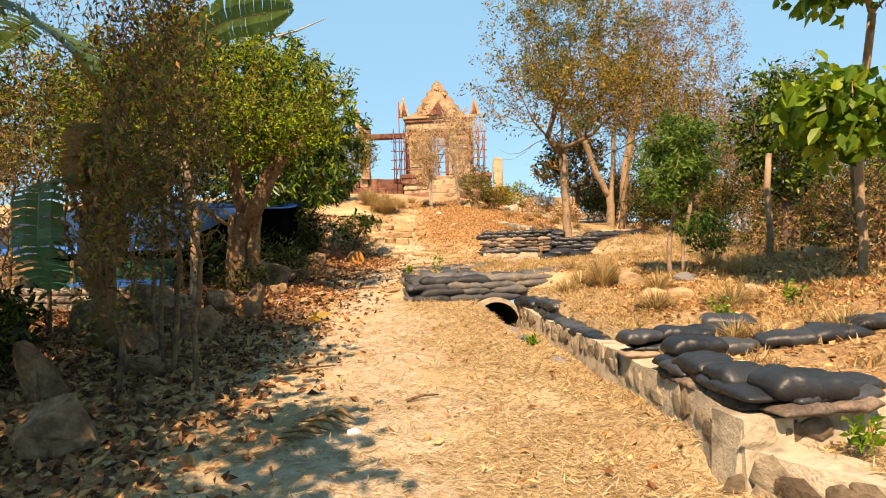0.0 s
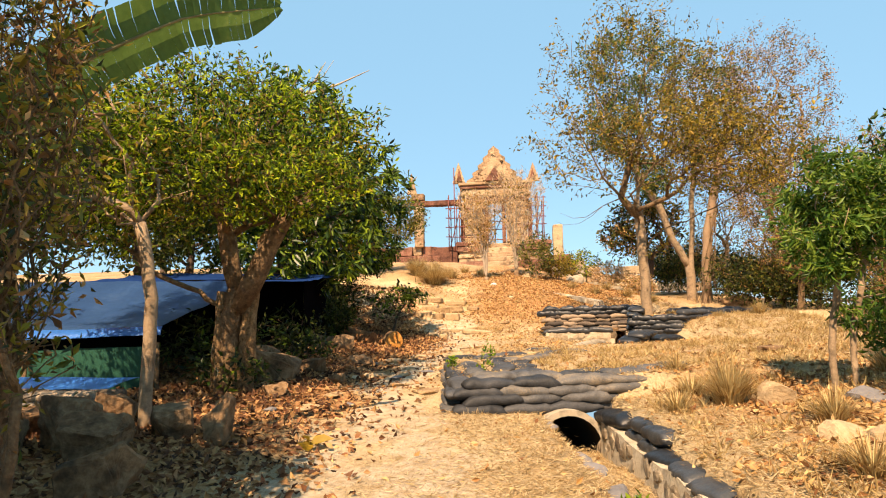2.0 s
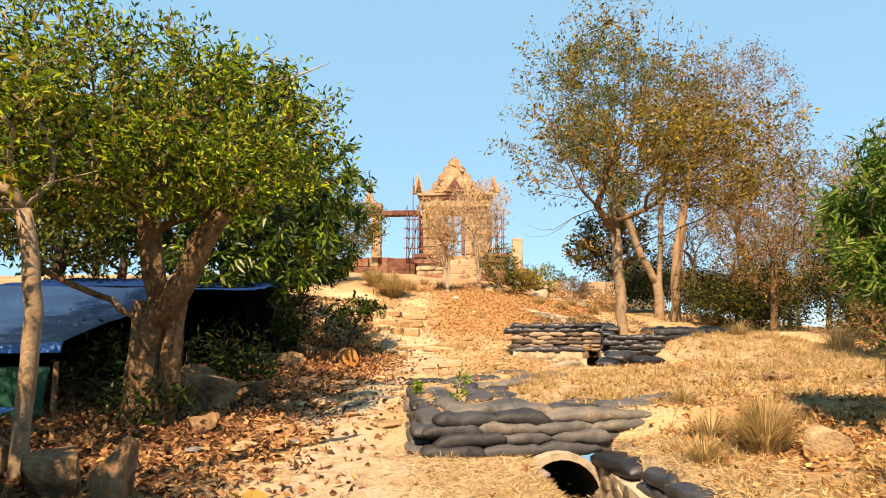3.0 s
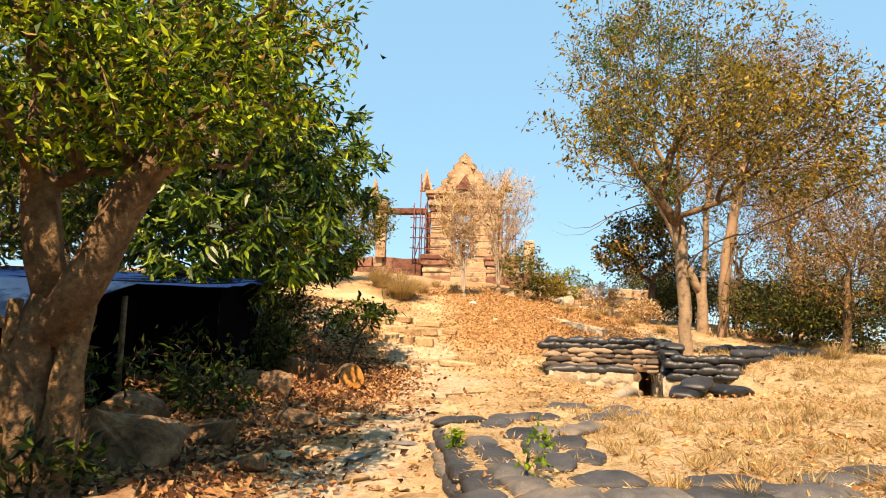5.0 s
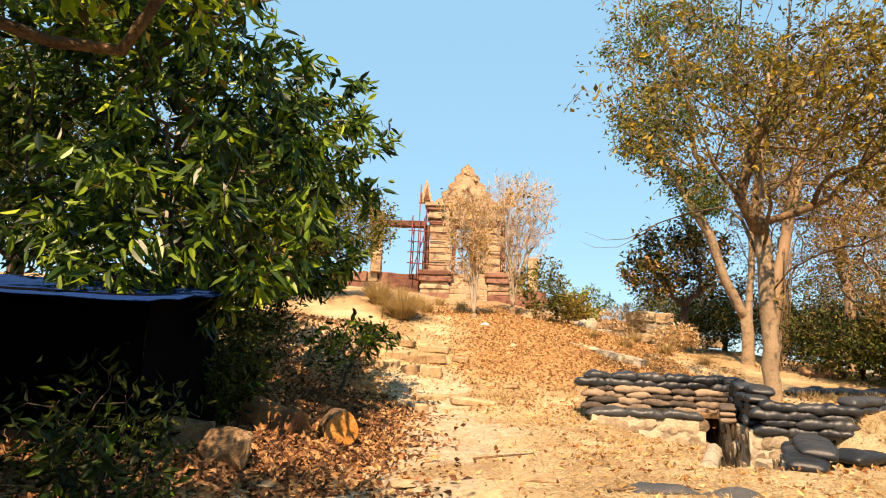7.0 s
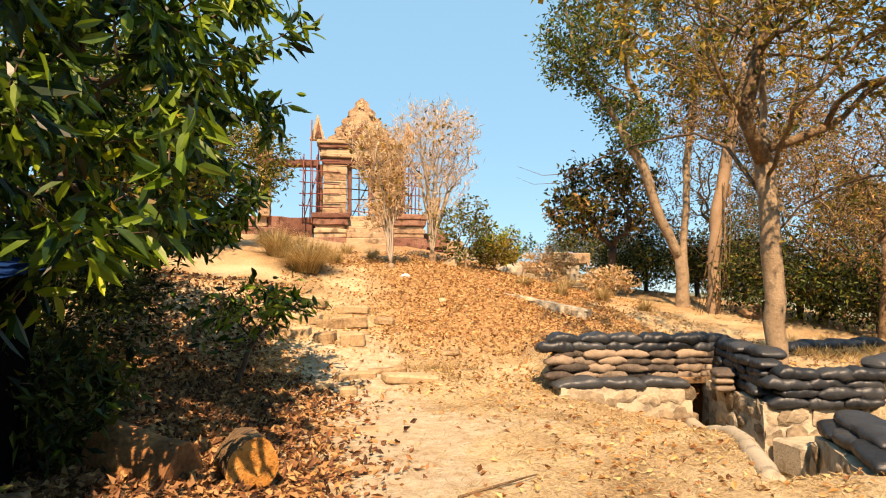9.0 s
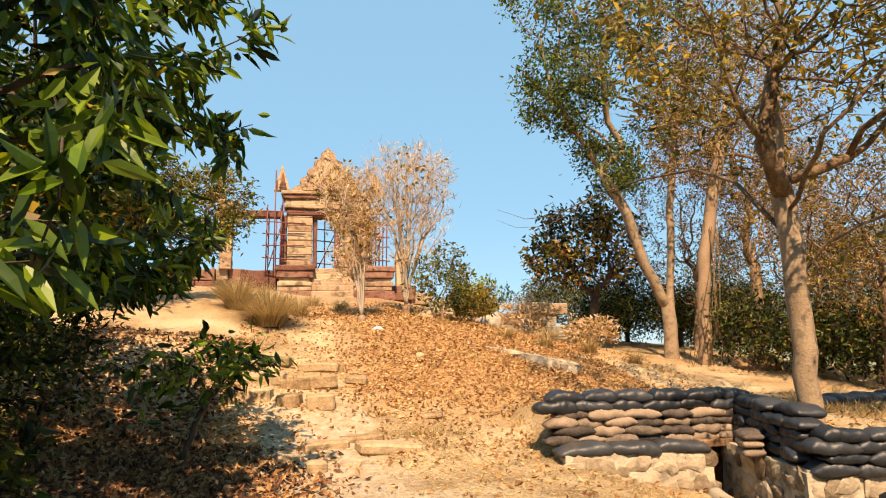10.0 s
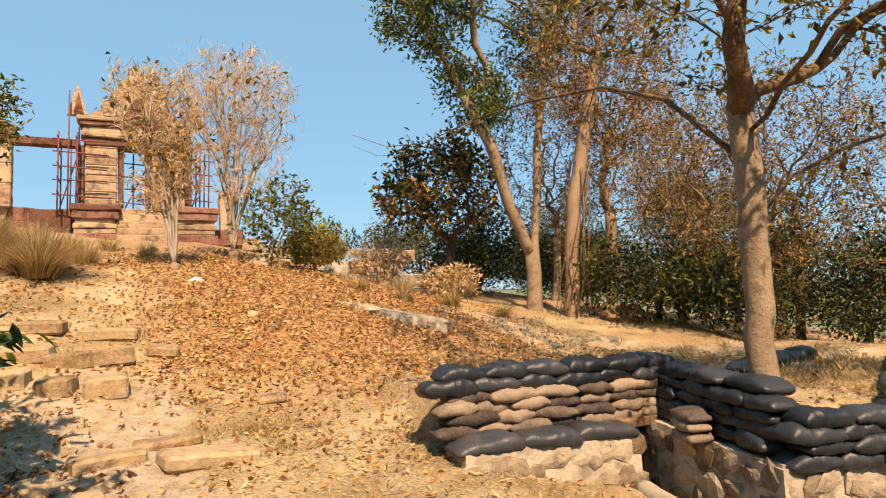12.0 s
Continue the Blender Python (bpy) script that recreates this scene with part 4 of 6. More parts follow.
for x in (-4.35, -3.85, -3.45, 2.55, 3.05, 3.55):
    for y in (TY - 0.65, TY + 1.6):
        top = 14.2 if x == -3.85 and y < TY else (13.6 if x == -3.45 and y > TY else 11.6 + 0.3 * math.sin(x * 7))
        pole(scaf, (x, y, 7.0), (x + 0.05, y, top))
for x in (-1.2, -0.5, 0.3):
    pole(scaf, (x, TY + 1.9, 7.6), (x, TY + 1.9, 11.3))
for z in (8.3, 9.1, 9.9, 10.7, 11.4):
    for x0, x1, y in ((-4.6, -1.9, TY - 0.62), (1.4, 3.8, TY - 0.62), (-1.4, 0.5, TY + 1.9)):
        pole(scaf, (x0, y, z + 0.03), (x1, y, z - 0.05 + 0.1 * math.sin(z * 5)), 0.04)
    for x in (-4.35, -3.45, 3.05):
        pole(scaf, (x, TY - 0.8, z + 0.2), (x, TY + 1.8, z + 0.2), 0.04)
for x0, x1 in ((-4.35, -3.45), (2.55, 3.55), (-1.2, 0.3)):
    pole(scaf, (x0, TY + 0.3 if x0 != -1.2 else TY + 1.95, 7.4), (x1, TY + 0.3 if x0 != -1.2 else TY + 1.95, 10.6), 0.04)

wallr = random.Random(21)
ruins = thing("ruined_wall", (6.5, 37.0, 3.0), "tumbled grey sandstone block wall on the hill", "ruin")
for c in range(3):
    x = 2.6
    while x < 9.5 - c * 1.2:
        w = wallr.uniform(0.6, 1.4)
        if wallr.random() < 0.82:
            block("block", x, x + w - 0.03, 36.6 + wallr.uniform(-0.1, 0.1), 37.3, 2.9 + 0.42 * c - 0.03 * (x - 2), 3.31 + 0.42 * c - 0.03 * (x - 2), "concrete" if wallr.random() < 0.5 else "temple", ruins, 0.03, 0.05, 1, int(x * 7))
        x += w

# ---- steps and stones of the path ----
sr = random.Random(31)
for k, (x, y, w, d, hh) in enumerate(((-1.72, 24.35, 0.9, 0.34, 0.16), (-2.35, 24.5, 0.5, 0.34, 0.14), (-1.55, 25.1, 0.7, 0.3, 0.12), (-2.3, 25.2, 0.6, 0.3, 0.12), (-1.55, 23.5, 0.42, 0.34, 0.18), (-2.0, 23.6, 0.34, 0.3, 0.16), (-2.45, 23.8, 0.38, 0.3, 0.16),
                                   (-1.53, 21.95, 0.55, 0.3, 0.1), (-1.05, 22.3, 0.6, 0.34, 0.08), (-0.75, 21.75, 0.8, 0.35, 0.1), (-1.65, 21.2, 0.24, 0.24, 0.12), (-2.0, 21.6, 0.3, 0.25, 0.1), (-0.95, 24.5, 0.36, 0.3, 0.1), (-2.7, 24.9, 0.4, 0.3, 0.14), (0.05, 23.05, 0.3, 0.25, 0.06))):
    bm = box_bm(-w / 2, w / 2, -d / 2, d / 2, -hh * 0.8, hh * 0.6, 0.03, 0.035, 2, 400 + k)
    ob = part("step_stone", bm, M["slab"], smooth=False, m=Matrix.Translation((x, y, ground_z(x, y) + hh * 0.32)) @ pose(0, 0, 0, sr.uniform(-4, 4), sr.uniform(-5, 5), sr.uniform(-15, 15)))
    tagged(ob, "worn pale sandstone block serving as a step", "stone step", "path steps")
for k, (x, y, w, d, hh, mt) in enumerate(((-0.95, 12.1, 0.55, 0.45, 0.06, "slab"), (-1.56, 17.9, 0.5, 0.3, 0.06, "slab"), (-0.3, 16.2, 0.6, 0.4, 0.05, "slab"), (-0.9, 15.3, 0.5, 0.4, 0.06, "slab"), (-2.1, 13.6, 0.5, 0.35, 0.1, "slab"), (-2.6, 14.4, 0.6, 0.4, 0.16, "rock"), (-2.0, 15.2, 0.5, 0.3, 0.08, "slab"), (-1.6, 14.2, 0.3, 0.22, 0.06, "slab"),
                                          (0.75, 10.0, 0.3, 0.55, 0.1, "flatstone"), (0.85, 9.3, 0.3, 0.4, 0.1, "flatstone"), (0.95, 8.5, 0.3, 0.45, 0.08, "flatstone"), (0.55, 10.55, 0.28, 0.4, 0.1, "flatstone"), (1.15, 6.9, 0.25, 0.3, 0.05, "flatstone"), (2.67, 9.46, 0.36, 0.24, 0.3, "slab"), (3.3, 9.2, 0.4, 0.3, 0.16, "flatstone"), (2.75, 7.75, 0.34, 0.24, 0.16, "slab"), (3.35, 7.2, 0.4, 0.28, 0.14, "slab"), (2.55, 8.05, 0.4, 0.3, 0.16, "slab"), (5.2, 9.3, 0.5, 0.3, 0.2, "slab"), (4.3, 5.4, 0.4, 0.3, 0.08, "slab"),
                                          (3.1, 13.5, 0.5, 0.25, 0.1, "slab"), (4.0, 13.1, 0.6, 0.3, 0.16, "rock"), (8.2, 26.6, 1.6, 0.6, 0.35, "rock"), (11.5, 25.5, 1.2, 0.6, 0.3, "rock"), (-0.3, 27.3, 0.3, 0.2, 0.1, "paper"), (0.3, 25.6, 0.2, 0.2, 0.1, "slab"), (2.4, 24.0, 0.22, 0.2, 0.08, "slab"), (1.0, 28.6, 0.6, 0.4, 0.3, "slab"), (3.0, 30.5, 0.9, 0.5, 0.4, "concrete"))):
    bm = lump((w * 0.58, d * 0.58, hh * 0.8), 500 + k, 1, 0.25, 2)
    ob = part("stone", bm, M[mt], m=Matrix.Translation((x, y, ground_z(x, y) + hh * 0.12)) @ pose(0, 0, 0, 0, 0, sr.uniform(-25, 25)))
    tagged(ob, "half-buried weathered stone lying in dry grass" if mt != "paper" else "small bleached block lying on the leafy slope", "stone", "loose stones")
def boulder_bm(w, d, hh, seed):
    r = random.Random(seed)
    bm = bmesh.new()
    for sx, sy, sz in itertools.product((-1, 1), (-1, 1), (-1, 1)):
        bm.verts.new((sx * w * r.uniform(0.25, 1.05), sy * d * r.uniform(0.25, 1.05), sz * hh * r.uniform(0.2, 1.0)))
    for _ in range(3):
        bm.verts.new((w * r.uniform(-1.1, 1.1), d * r.uniform(-1.1, 1.1), hh * r.uniform(0.3, 1.1)))
    bmesh.ops.convex_hull(bm, input=bm.verts)
    loose = [v for v in bm.verts if not v.link_faces]
    bmesh.ops.delete(bm, geom=loose, context="VERTS")
    bmesh.ops.bevel(bm, geom=list(bm.edges), offset=min(w, d, hh) * 0.14, segments=2, profile=0.6, affect="EDGES")
    bmesh.ops.triangulate(bm, faces=bm.faces)
    bmesh.ops.subdivide_edges(bm, edges=bm.edges, cuts=1)
    for v in bm.verts:
        v.co += v.co.normalized() * (0.05 * noise.noise(v.co * 7 + Vector((seed, 0, 0))) + 0.02 * noise.noise(v.co * 22))
    return bm


for k, (x, y, w, d, hh, rz) in enumerate(((-2.45, 4.15, 0.5, 0.42, 0.5, 20), (-3.0, 3.9, 0.6, 0.5, 0.4, -10), (-3.15, 5.1, 0.35, 0.3, 0.6, 40), (-2.7, 8.95, 0.32, 0.24, 0.6, 0), (-3.1, 9.0, 0.5, 0.34, 0.45, 30), (-3.45, 8.2, 0.7, 0.5, 0.5, 15), (-2.9, 7.4, 0.7, 0.45, 0.45, 40), (-4.0, 9.5, 0.5, 0.4, 0.5, 5), (-3.2, 6.6, 0.5, 0.4, 0.35, 60), (-2.75, 5.9, 0.5, 0.35, 0.25, 25),
                                         (-3.4, 12.3, 1.0, 0.6, 0.55, 15), (-3.0, 13.2, 0.5, 0.4, 0.3, -20), (-3.9, 13.4, 0.7, 0.5, 0.5, 10), (-2.9, 11.2, 0.35, 0.25, 0.2, 10), (-3.1, 15.6, 0.6, 0.4, 0.4, 0), (-2.5, 12.7, 0.4, 0.3, 0.16, 0), (-3.8, 16.2, 0.7, 0.5, 0.45, 40), (-3.75, 8.5, 0.7, 0.6, 0.55, -20), (-4.35, 8.0, 0.8, 0.6, 0.5, 25), (-4.5, 9.0, 0.6, 0.5, 0.4, 70))):
    bm = boulder_bm(w * 0.5, d * 0.5, hh * 0.55, 600 + k)
    ob = part("boulder", bm, M["rock"], m=Matrix.Translation((x, y, ground_z(x, y) + hh * 0.22)) @ pose(0, 0, 0, sr.uniform(-12, 12), sr.uniform(-14, 14), rz))
    tagged(ob, "rough brown boulder on the shaded path edge", "boulder", "path edge boulders")

for k in range(26):
    x, y = sr.uniform(-2.7, -1.1), sr.uniform(10.5, 16.5)
    w = sr.uniform(0.16, 0.42)
    bm = lump((w * 0.6, w * 0.45, 0.035), 700 + k, 1, 0.3, 2)
    ob = part("stone", bm, M["slab" if sr.random() < 0.75 else "flatstone"], m=Matrix.Translation((x, y, ground_z(x, y) + 0.01)) @ pose(0, 0, 0, 0, 0, sr.uniform(0, 180)))
    tagged(ob, "flat stone trodden into the shaded path", "stone", "loose stones")

# ---- log section, charred log ----


def log(name, at, radius, length, rz, tilt, side, end, label, category):
    ob = thing(name, at, label, category)
    n, rings = 20, 8
    verts, faces = [], []
    for i in range(rings + 1):
        y = -length / 2 + length * i / rings
        for k in range(n):
            w = 2 * math.pi * k / n
            q = radius * (1 + 0.07 * math.sin(3 * w + at[0]) + 0.14 * noise.noise(Vector((math.cos(w) * 2 + at[0], math.sin(w) * 2, y * 4))))
            verts.append((q * math.cos(w), y, q * math.sin(w)))
    for i in range(rings):
        for k in range(n):
            j = (k + 1) % n
            faces.append([i * n + k, i * n + j, (i + 1) * n + j, (i + 1) * n + k])
    m = Matrix.Translation(at) @ pose(0, 0, 0, tilt, 0, rz)
    put("bark", mesh_of("bark", verts, faces, side, True), ob, m)
    for i, yy in ((0, -1), (rings, 1)):
        ring = [Vector(verts[i * n + k]) for k in range(n)]
        c = Vector((0, yy * (length / 2 - 0.01), 0))
        v = [c] + [p.lerp(Vector((0, p.y, 0)), 0.5) + Vector((0, 0.004 * yy, 0)) for p in ring] + ring
        f = [[0, 1 + k, 1 + (k + 1) % n] for k in range(n)] + [[1 + k, 1 + n + k, 1 + n + (k + 1) % n, 1 + (k + 1) % n] for k in range(n)]
        put("cut_face", mesh_of("cut_face", v, f, end), ob, m, "bright orange cut wood")
    return ob


log("log_section", (-2.45, 17.55, 1.24), 0.195, 0.4, 22, 0, M["bark"], M["cut"], "short sawn log with a bright orange cut face", "log")
log("charred_log", (-3.2, 17.5, 1.27), 0.21, 0.75, 62, 10, M["burnt"], M["burnt"], "thick charred brown log lying in the shade", "log")

# ---- trees ----
tree("tree", "tall tan-barked tree with sparse yellowing leaves behind sandbags", (3.65, 19.8, 1.6), [(0, 0, -0.3), (0.0, 0, 0.8), (-0.02, 0, 1.6), (-0.08, 0.03, 2.6), (-0.05, 0.05, 3.9), (0.15, 0.05, 5.2)],
     [((0.0, 0.3, 5.9), (2.7, 2.6, 2.9), 1.0), ((-1.5, -0.6, 4.2), (1.6, 1.6, 1.2), 0.25), ((1.8, -0.6, 4.0), (1.5, 1.6, 1.2), 0.3), ((2.1, -1.6, 3.7), (2.0, 1.5, 0.9), 0.75), ((0.4, -1.5, 4.4), (2.0, 1.4, 0.9), 0.6), ((1.2, -2.4, 4.4), (2.0, 1.0, 0.7), 0.45)], 1700, M["bark_pale"],
     [(M["olive"], 6, 0.095, 0.04, 0.1, 0.25, 0.7), (M["yellow"], 4, 0.12, 0.06, 0.08, 0.3, 0.35), (M["midgreen"], 2, 0.1, 0.045, 0.1, 0.25, 0.35)], 0.125, 11, bend=0.45, twig=0.005, limb=M["bark"], first=0.38,
     limbs=[[(3.6, 19.8, 3.1), (3.8, 19.55, 3.55), (4.05, 19.3, 3.75), (4.5, 18.9, 3.9), (5.3, 18.4, 4.25), (6.1, 18.0, 4.7)],
            [(3.62, 19.8, 3.2), (4.1, 19.7, 3.35), (4.25, 19.65, 3.6), (4.8, 19.6, 3.95), (5.7, 19.7, 4.3)],
            [(3.57, 19.8, 4.1), (3.1, 19.5, 4.6), (2.67, 19.3, 5.1), (2.1, 19.1, 6.2), (1.8, 19.0, 6.9)],
            [(3.57, 19.8, 3.9), (3.3, 19.0, 4.4), (2.9, 18.2, 4.75), (2.4, 17.6, 5.0)]],
     extra=[([(3.55, 19.9, 3.8), (3.75, 20.9, 4.6), (3.95, 22.1, 5.1), (3.75, 23.4, 5.25), (3.4, 24.4, 5.2), (2.95, 25.3, 4.98), (2.6, 26.0, 5.05), (2.2, 26.6, 5.35)], [0.032, 0.028, 0.022, 0.017, 0.013, 0.009, 0.006, 0.003], 6),
            ([(3.4, 24.4, 5.2), (3.05, 24.8, 4.92), (2.65, 25.0, 4.72), (2.2, 25.4, 4.75), (1.9, 25.7, 4.95)], [0.01, 0.008, 0.006, 0.004, 0.002], 5)])
tree("tree", "tall forked tree with pale bark and feathery green crown", (7.14, 28.4, 2.1), [(0, 0, -0.3), (0, 0, 1.25), (0.17, 0, 2.7), (0.2, 0, 3.9), (0.5, 0, 6.0), (0.9, 0, 7.3)],
     [((-2.6, 0, 6.9), (1.5, 1.4, 1.3), 0.8), ((-1.3, 0.2, 4.9), (1.1, 1.2, 0.9), 0.35), ((-2.0, -0.4, 9.3), (2.2, 1.7, 1.7), 0.9), ((0.5, 0.2, 8.0), (1.7, 1.6, 2.4), 0.6)], 560, M["bark_pale"],
     [(M["midgreen"], 30, 0.12, 0.05, 0.15, 0.25, 0.75), (M["feather"], 12, 0.12, 0.05, 0.15, 0.2, 0.5)], 0.17, 12, bend=0.3, first=0.5,
     limbs=[[(7.15, 28.4, 3.3), (6.58, 28.4, 4.42), (6.1, 28.4, 5.81), (5.14, 28.4, 7.38), (4.22, 28.3, 8.62), (3.9, 28.2, 10.2)]])
vine = tree("tree", "brown tree wrapped in hanging dry vines", (7.33, 27.3, 1.95), [(0, 0, -0.3), (0.07, 0, 1.5), (0.17, 0, 2.6), (0.62, 0, 4.5), (1.05, 0, 6.4)],
            [((1.0, 0.2, 7.0), (2.2, 2.0, 3.0), 1.0), ((2.1, 0.5, 5.0), (1.6, 1.6, 1.6), 0.5), ((-0.2, 0, 5.2), (1.2, 1.2, 1.2), 0.3)], 560, M["twig"],
            [(M["brown"], 14, 0.1, 0.03, 0.12, 0.5, 0.8), (M["olive"], 8, 0.1, 0.045, 0.1, 0.2, 0.6)], 0.15, 13, bend=0.3, limb=M["bark"],
            extra=[([(7.7 + 0.16 * math.cos(k), 27.2 + 0.16 * math.sin(k), 5.4 - 0.2 * (k % 3)), (7.42 + 0.2 * math.cos(k * 1.3), 27.2 + 0.2 * math.sin(k), 3.2), (7.33 + 0.38 * math.cos(k * 1.7), 27.15 + 0.3 * math.sin(k), 1.9)], [0.012, 0.014, 0.009], 4) for k in range(14)])
tree("tree", "reddish-brown seed-laden tree on the slope edge", (11.2, 30.5, 1.4), [(0, 0, -0.4), (0.1, 0, 1.6), (0.1, 0, 3.4)],
     [((0, 0, 8.6), (2.7, 2.3, 3.8), 1.0), ((0.8, 0, 5.0), (2.4, 2, 2.0), 0.4)], 760, M["twig"],
     [(M["brown"], 14, 0.12, 0.035, 0.16, 0.5, 0.8), (M["olive"], 8, 0.1, 0.045, 0.14, 0.2, 0.5)], 0.16, 14, bend=0.3)
tree("tree", "small dark tree with yellow-tinged leaves", (6.0, 30.7, 2.4), [(0, 0, -0.3), (0.1, 0, 0.6), (0.25, 0, 1.4)],
     [((0, 0, 2.9), (1.75, 1.5, 1.35), 1.0), ((-1.1, -0.2, 2.3), (0.8, 0.8, 0.8), 0.25)], 300, M["bark_dark"],
     [(M["dark"], 6, 0.16, 0.08, 0.13, 0.3, 0.8), (M["brown"], 5, 0.16, 0.08, 0.13, 0.3, 0.7), (M["olive"], 5, 0.16, 0.08, 0.13, 0.3, 0.7), (M["yellow"], 3, 0.15, 0.07, 0.12, 0.3, 0.35)], 0.12, 15)
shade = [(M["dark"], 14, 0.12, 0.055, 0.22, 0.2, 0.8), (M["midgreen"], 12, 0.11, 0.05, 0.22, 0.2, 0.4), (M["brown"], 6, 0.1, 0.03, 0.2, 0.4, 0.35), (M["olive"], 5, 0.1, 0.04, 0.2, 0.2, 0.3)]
scrub = [(M["olive"], 11, 0.1, 0.04, 0.19, 0.2, 0.7), (M["midgreen"], 9, 0.11, 0.05, 0.2, 0.2, 0.5), (M["brown"], 10, 0.1, 0.03, 0.2, 0.4, 0.5)]
for k, (x, y, hh, w) in enumerate(((10.4, 25.6, 3.6, 1.7), (12.6, 24.2, 3.8, 1.9), (9.6, 32.0, 4.2, 2.0), (14.5, 27.0, 4.6, 2.2), (12.0, 20.5, 3.4, 1.7), (13.5, 17.5, 3.8, 1.9), (9.6, 16.0, 3.4, 1.5), (16.5, 22.5, 4.6, 2.2), (12.6, 34.0, 5.0, 2.4), (10.5, 12.6, 3.0, 1.5), (17.0, 31.0, 5.5, 2.6), (8.6, 33.5, 3.6, 1.8), (14.0, 36.0, 5.5, 2.6), (18.0, 40.0, 7.0, 3.2), (22.0, 33.0, 6.5, 3.0), (21.0, 26.0, 6.5, 3.0), (18.5, 18.0, 5.5, 2.6), (25.0, 42.0, 8.0, 3.6), (16.0, 13.0, 5.0, 2.4), (13.0, 9.0, 4.0, 2.0), (9.6, 7.4, 3.0, 1.6), (9.1, 26.6, 2.8, 1.4), (10.0, 41.0, 4.5, 2.2))):
    z = ground_z(x, y)
    if y >= 19.5 and x < 15:
        hh *= 0.68
    hr = random.Random(500 + k)
    blobs = [((hr.uniform(-w, w) * 0.7, hr.uniform(-w, w) * 0.6, hh * hr.uniform(0.25, 0.75)), (w * hr.uniform(0.4, 0.75), w * 0.6, hh * hr.uniform(0.18, 0.3)), 1.0) for _ in range(6)]
    tree("hedge_tree", "dark green bushy tree at the slope edge" if x >= 14 or y >= 19.5 else "dry olive-brown bushy tree beyond the terrace", (x, y, z), [(0, 0, -0.3), (0.05, 0, hh * 0.2), (0.1, 0.05, hh * 0.4)],
         blobs, 320, M["bark_dark"],
         scrub if x < 14 and y < 19.5 else shade, 0.08, 40 + k, twig=0.009)
for k, (x, y, hh, w) in enumerate(((9.2, 24.2, 5.6, 2.0), (11.6, 22.4, 6.2, 2.3), (10.3, 19.5, 5.0, 1.8), (8.9, 30.0, 6.0, 2.0), (13.8, 29.5, 7.0, 2.4), (9.6, 26.4, 5.0, 1.8), (12.4, 25.6, 6.0, 2.2))):
    z = ground_z(x, y)
    tree("twiggy_tree", "thin twiggy tree with a few brown withered leaves", (x, y, z), [(0, 0, -0.3), (0.1, 0, hh * 0.2), (0.2, 0.05, hh * 0.36)],
         [((0, 0, hh * 0.66), (w, w, hh * 0.36), 1.0), ((0, 0, hh * 0.35), (w * 0.8, w * 0.8, hh * 0.2), 0.25)], 460, M["bark_pale"] if k % 2 else M["bark"],
         [(M["olive"], 6, 0.09, 0.04, 0.1, 0.3, 0.6), (M["brown"], 8, 0.1, 0.03, 0.1, 0.4, 0.6)], 0.1, 60 + k, bend=0.25, hollow=0.1)
tree("sapling", "young feathery green tree on the dry terrace", (3.22, 9.58, 0.86), [(0, 0, -0.2), (0.03, 0, 0.5), (0.1, 0, 1.1), (0.15, 0, 1.6)],
     [((0.22, 0, 1.95), (0.55, 0.55, 0.5), 1.0), ((-0.15, -0.1, 1.5), (0.38, 0.38, 0.38), 0.35), ((0.6, 0.1, 0.7), (0.45, 0.4, 0.3), 0.25)], 150, M["bark_pale"],
     [(M["feather"], 48, 0.1, 0.026, 0.06, 0.3, 0.95)], 0.035, 70, twig=0.004)
tree("sapling", "pale thin double-stemmed sapling", (3.42, 9.62, 0.86), [(0, 0, -0.2), (0.05, 0, 0.6), (0.16, 0, 1.2)],
     [((0.2, 0, 1.7), (0.4, 0.4, 0.5), 1.0)], 60, M["bark_pale"], [(M["feather"], 26, 0.085, 0.022, 0.07, 0.25, 0.9)], 0.03, 71, twig=0.004)
tree("tree", "glossy dark green tree beyond the terrace", (7.4, 14.4, 1.2), [(0, 0, -0.3), (0.05, 0, 0.9), (0.1, 0, 1.8)],
     [((0, 0, 2.6), (1.15, 1.1, 1.5), 1.0)], 260, M["bark_dark"], [(M["mango"], 20, 0.15, 0.06, 0.13, 0.3, 0.9)], 0.09, 72)
tree("tree", "broad-leaved tree with bright green sunlit leaves", (4.75, 7.6, 0.75), [(0, 0, -0.3), (0.05, 0, 1.0), (0.05, 0, 2.0), (0.1, -0.2, 3.2)],
     [((-0.75, -1.1, 3.8), (1.0, 1.0, 0.75), 1.0), ((-0.7, -1.1, 1.95), (0.65, 0.6, 0.35), 0.45), ((0.7, -0.3, 4.4), (1.2, 1.4, 1.0), 0.6)], 260, M["bark_pale"],
     [(M["bigleaf"], 14, 0.17, 0.12, 0.12, 0.45, 0.9)], 0.05, 73, bend=0.3)
# added tree, crown out of view: casts dappled shade left of the path
tree("tree", "unseen leafy tree added to shade the start of the path", (-4.3, 1.0, 0.0), [(0, 0, -0.3), (0, 0, 1.6), (0.2, 0.3, 3.0)],
     [((0.6, 0.4, 4.3), (1.5, 2.0, 1.1), 1.0), ((2.2, -1.2, 5.0), (1.1, 1.6, 0.7), 0.2), ((0.9, 1.6, 4.7), (1.3, 1.6, 0.8), 0.5), ((1.5, 1.4, 5.4), (0.8, 1.4, 0.5), 0.16), ((-1.4, 0.8, 5.3), (1.4, 1.4, 0.8), 0.4), ((0.5, 3.5, 4.6), (1.4, 1.3, 0.6), 1.3)], 640, M["bark"], [(M["bigleaf"], 17, 0.18, 0.12, 0.18, 0.4, 0.95)], 0.12, 74)

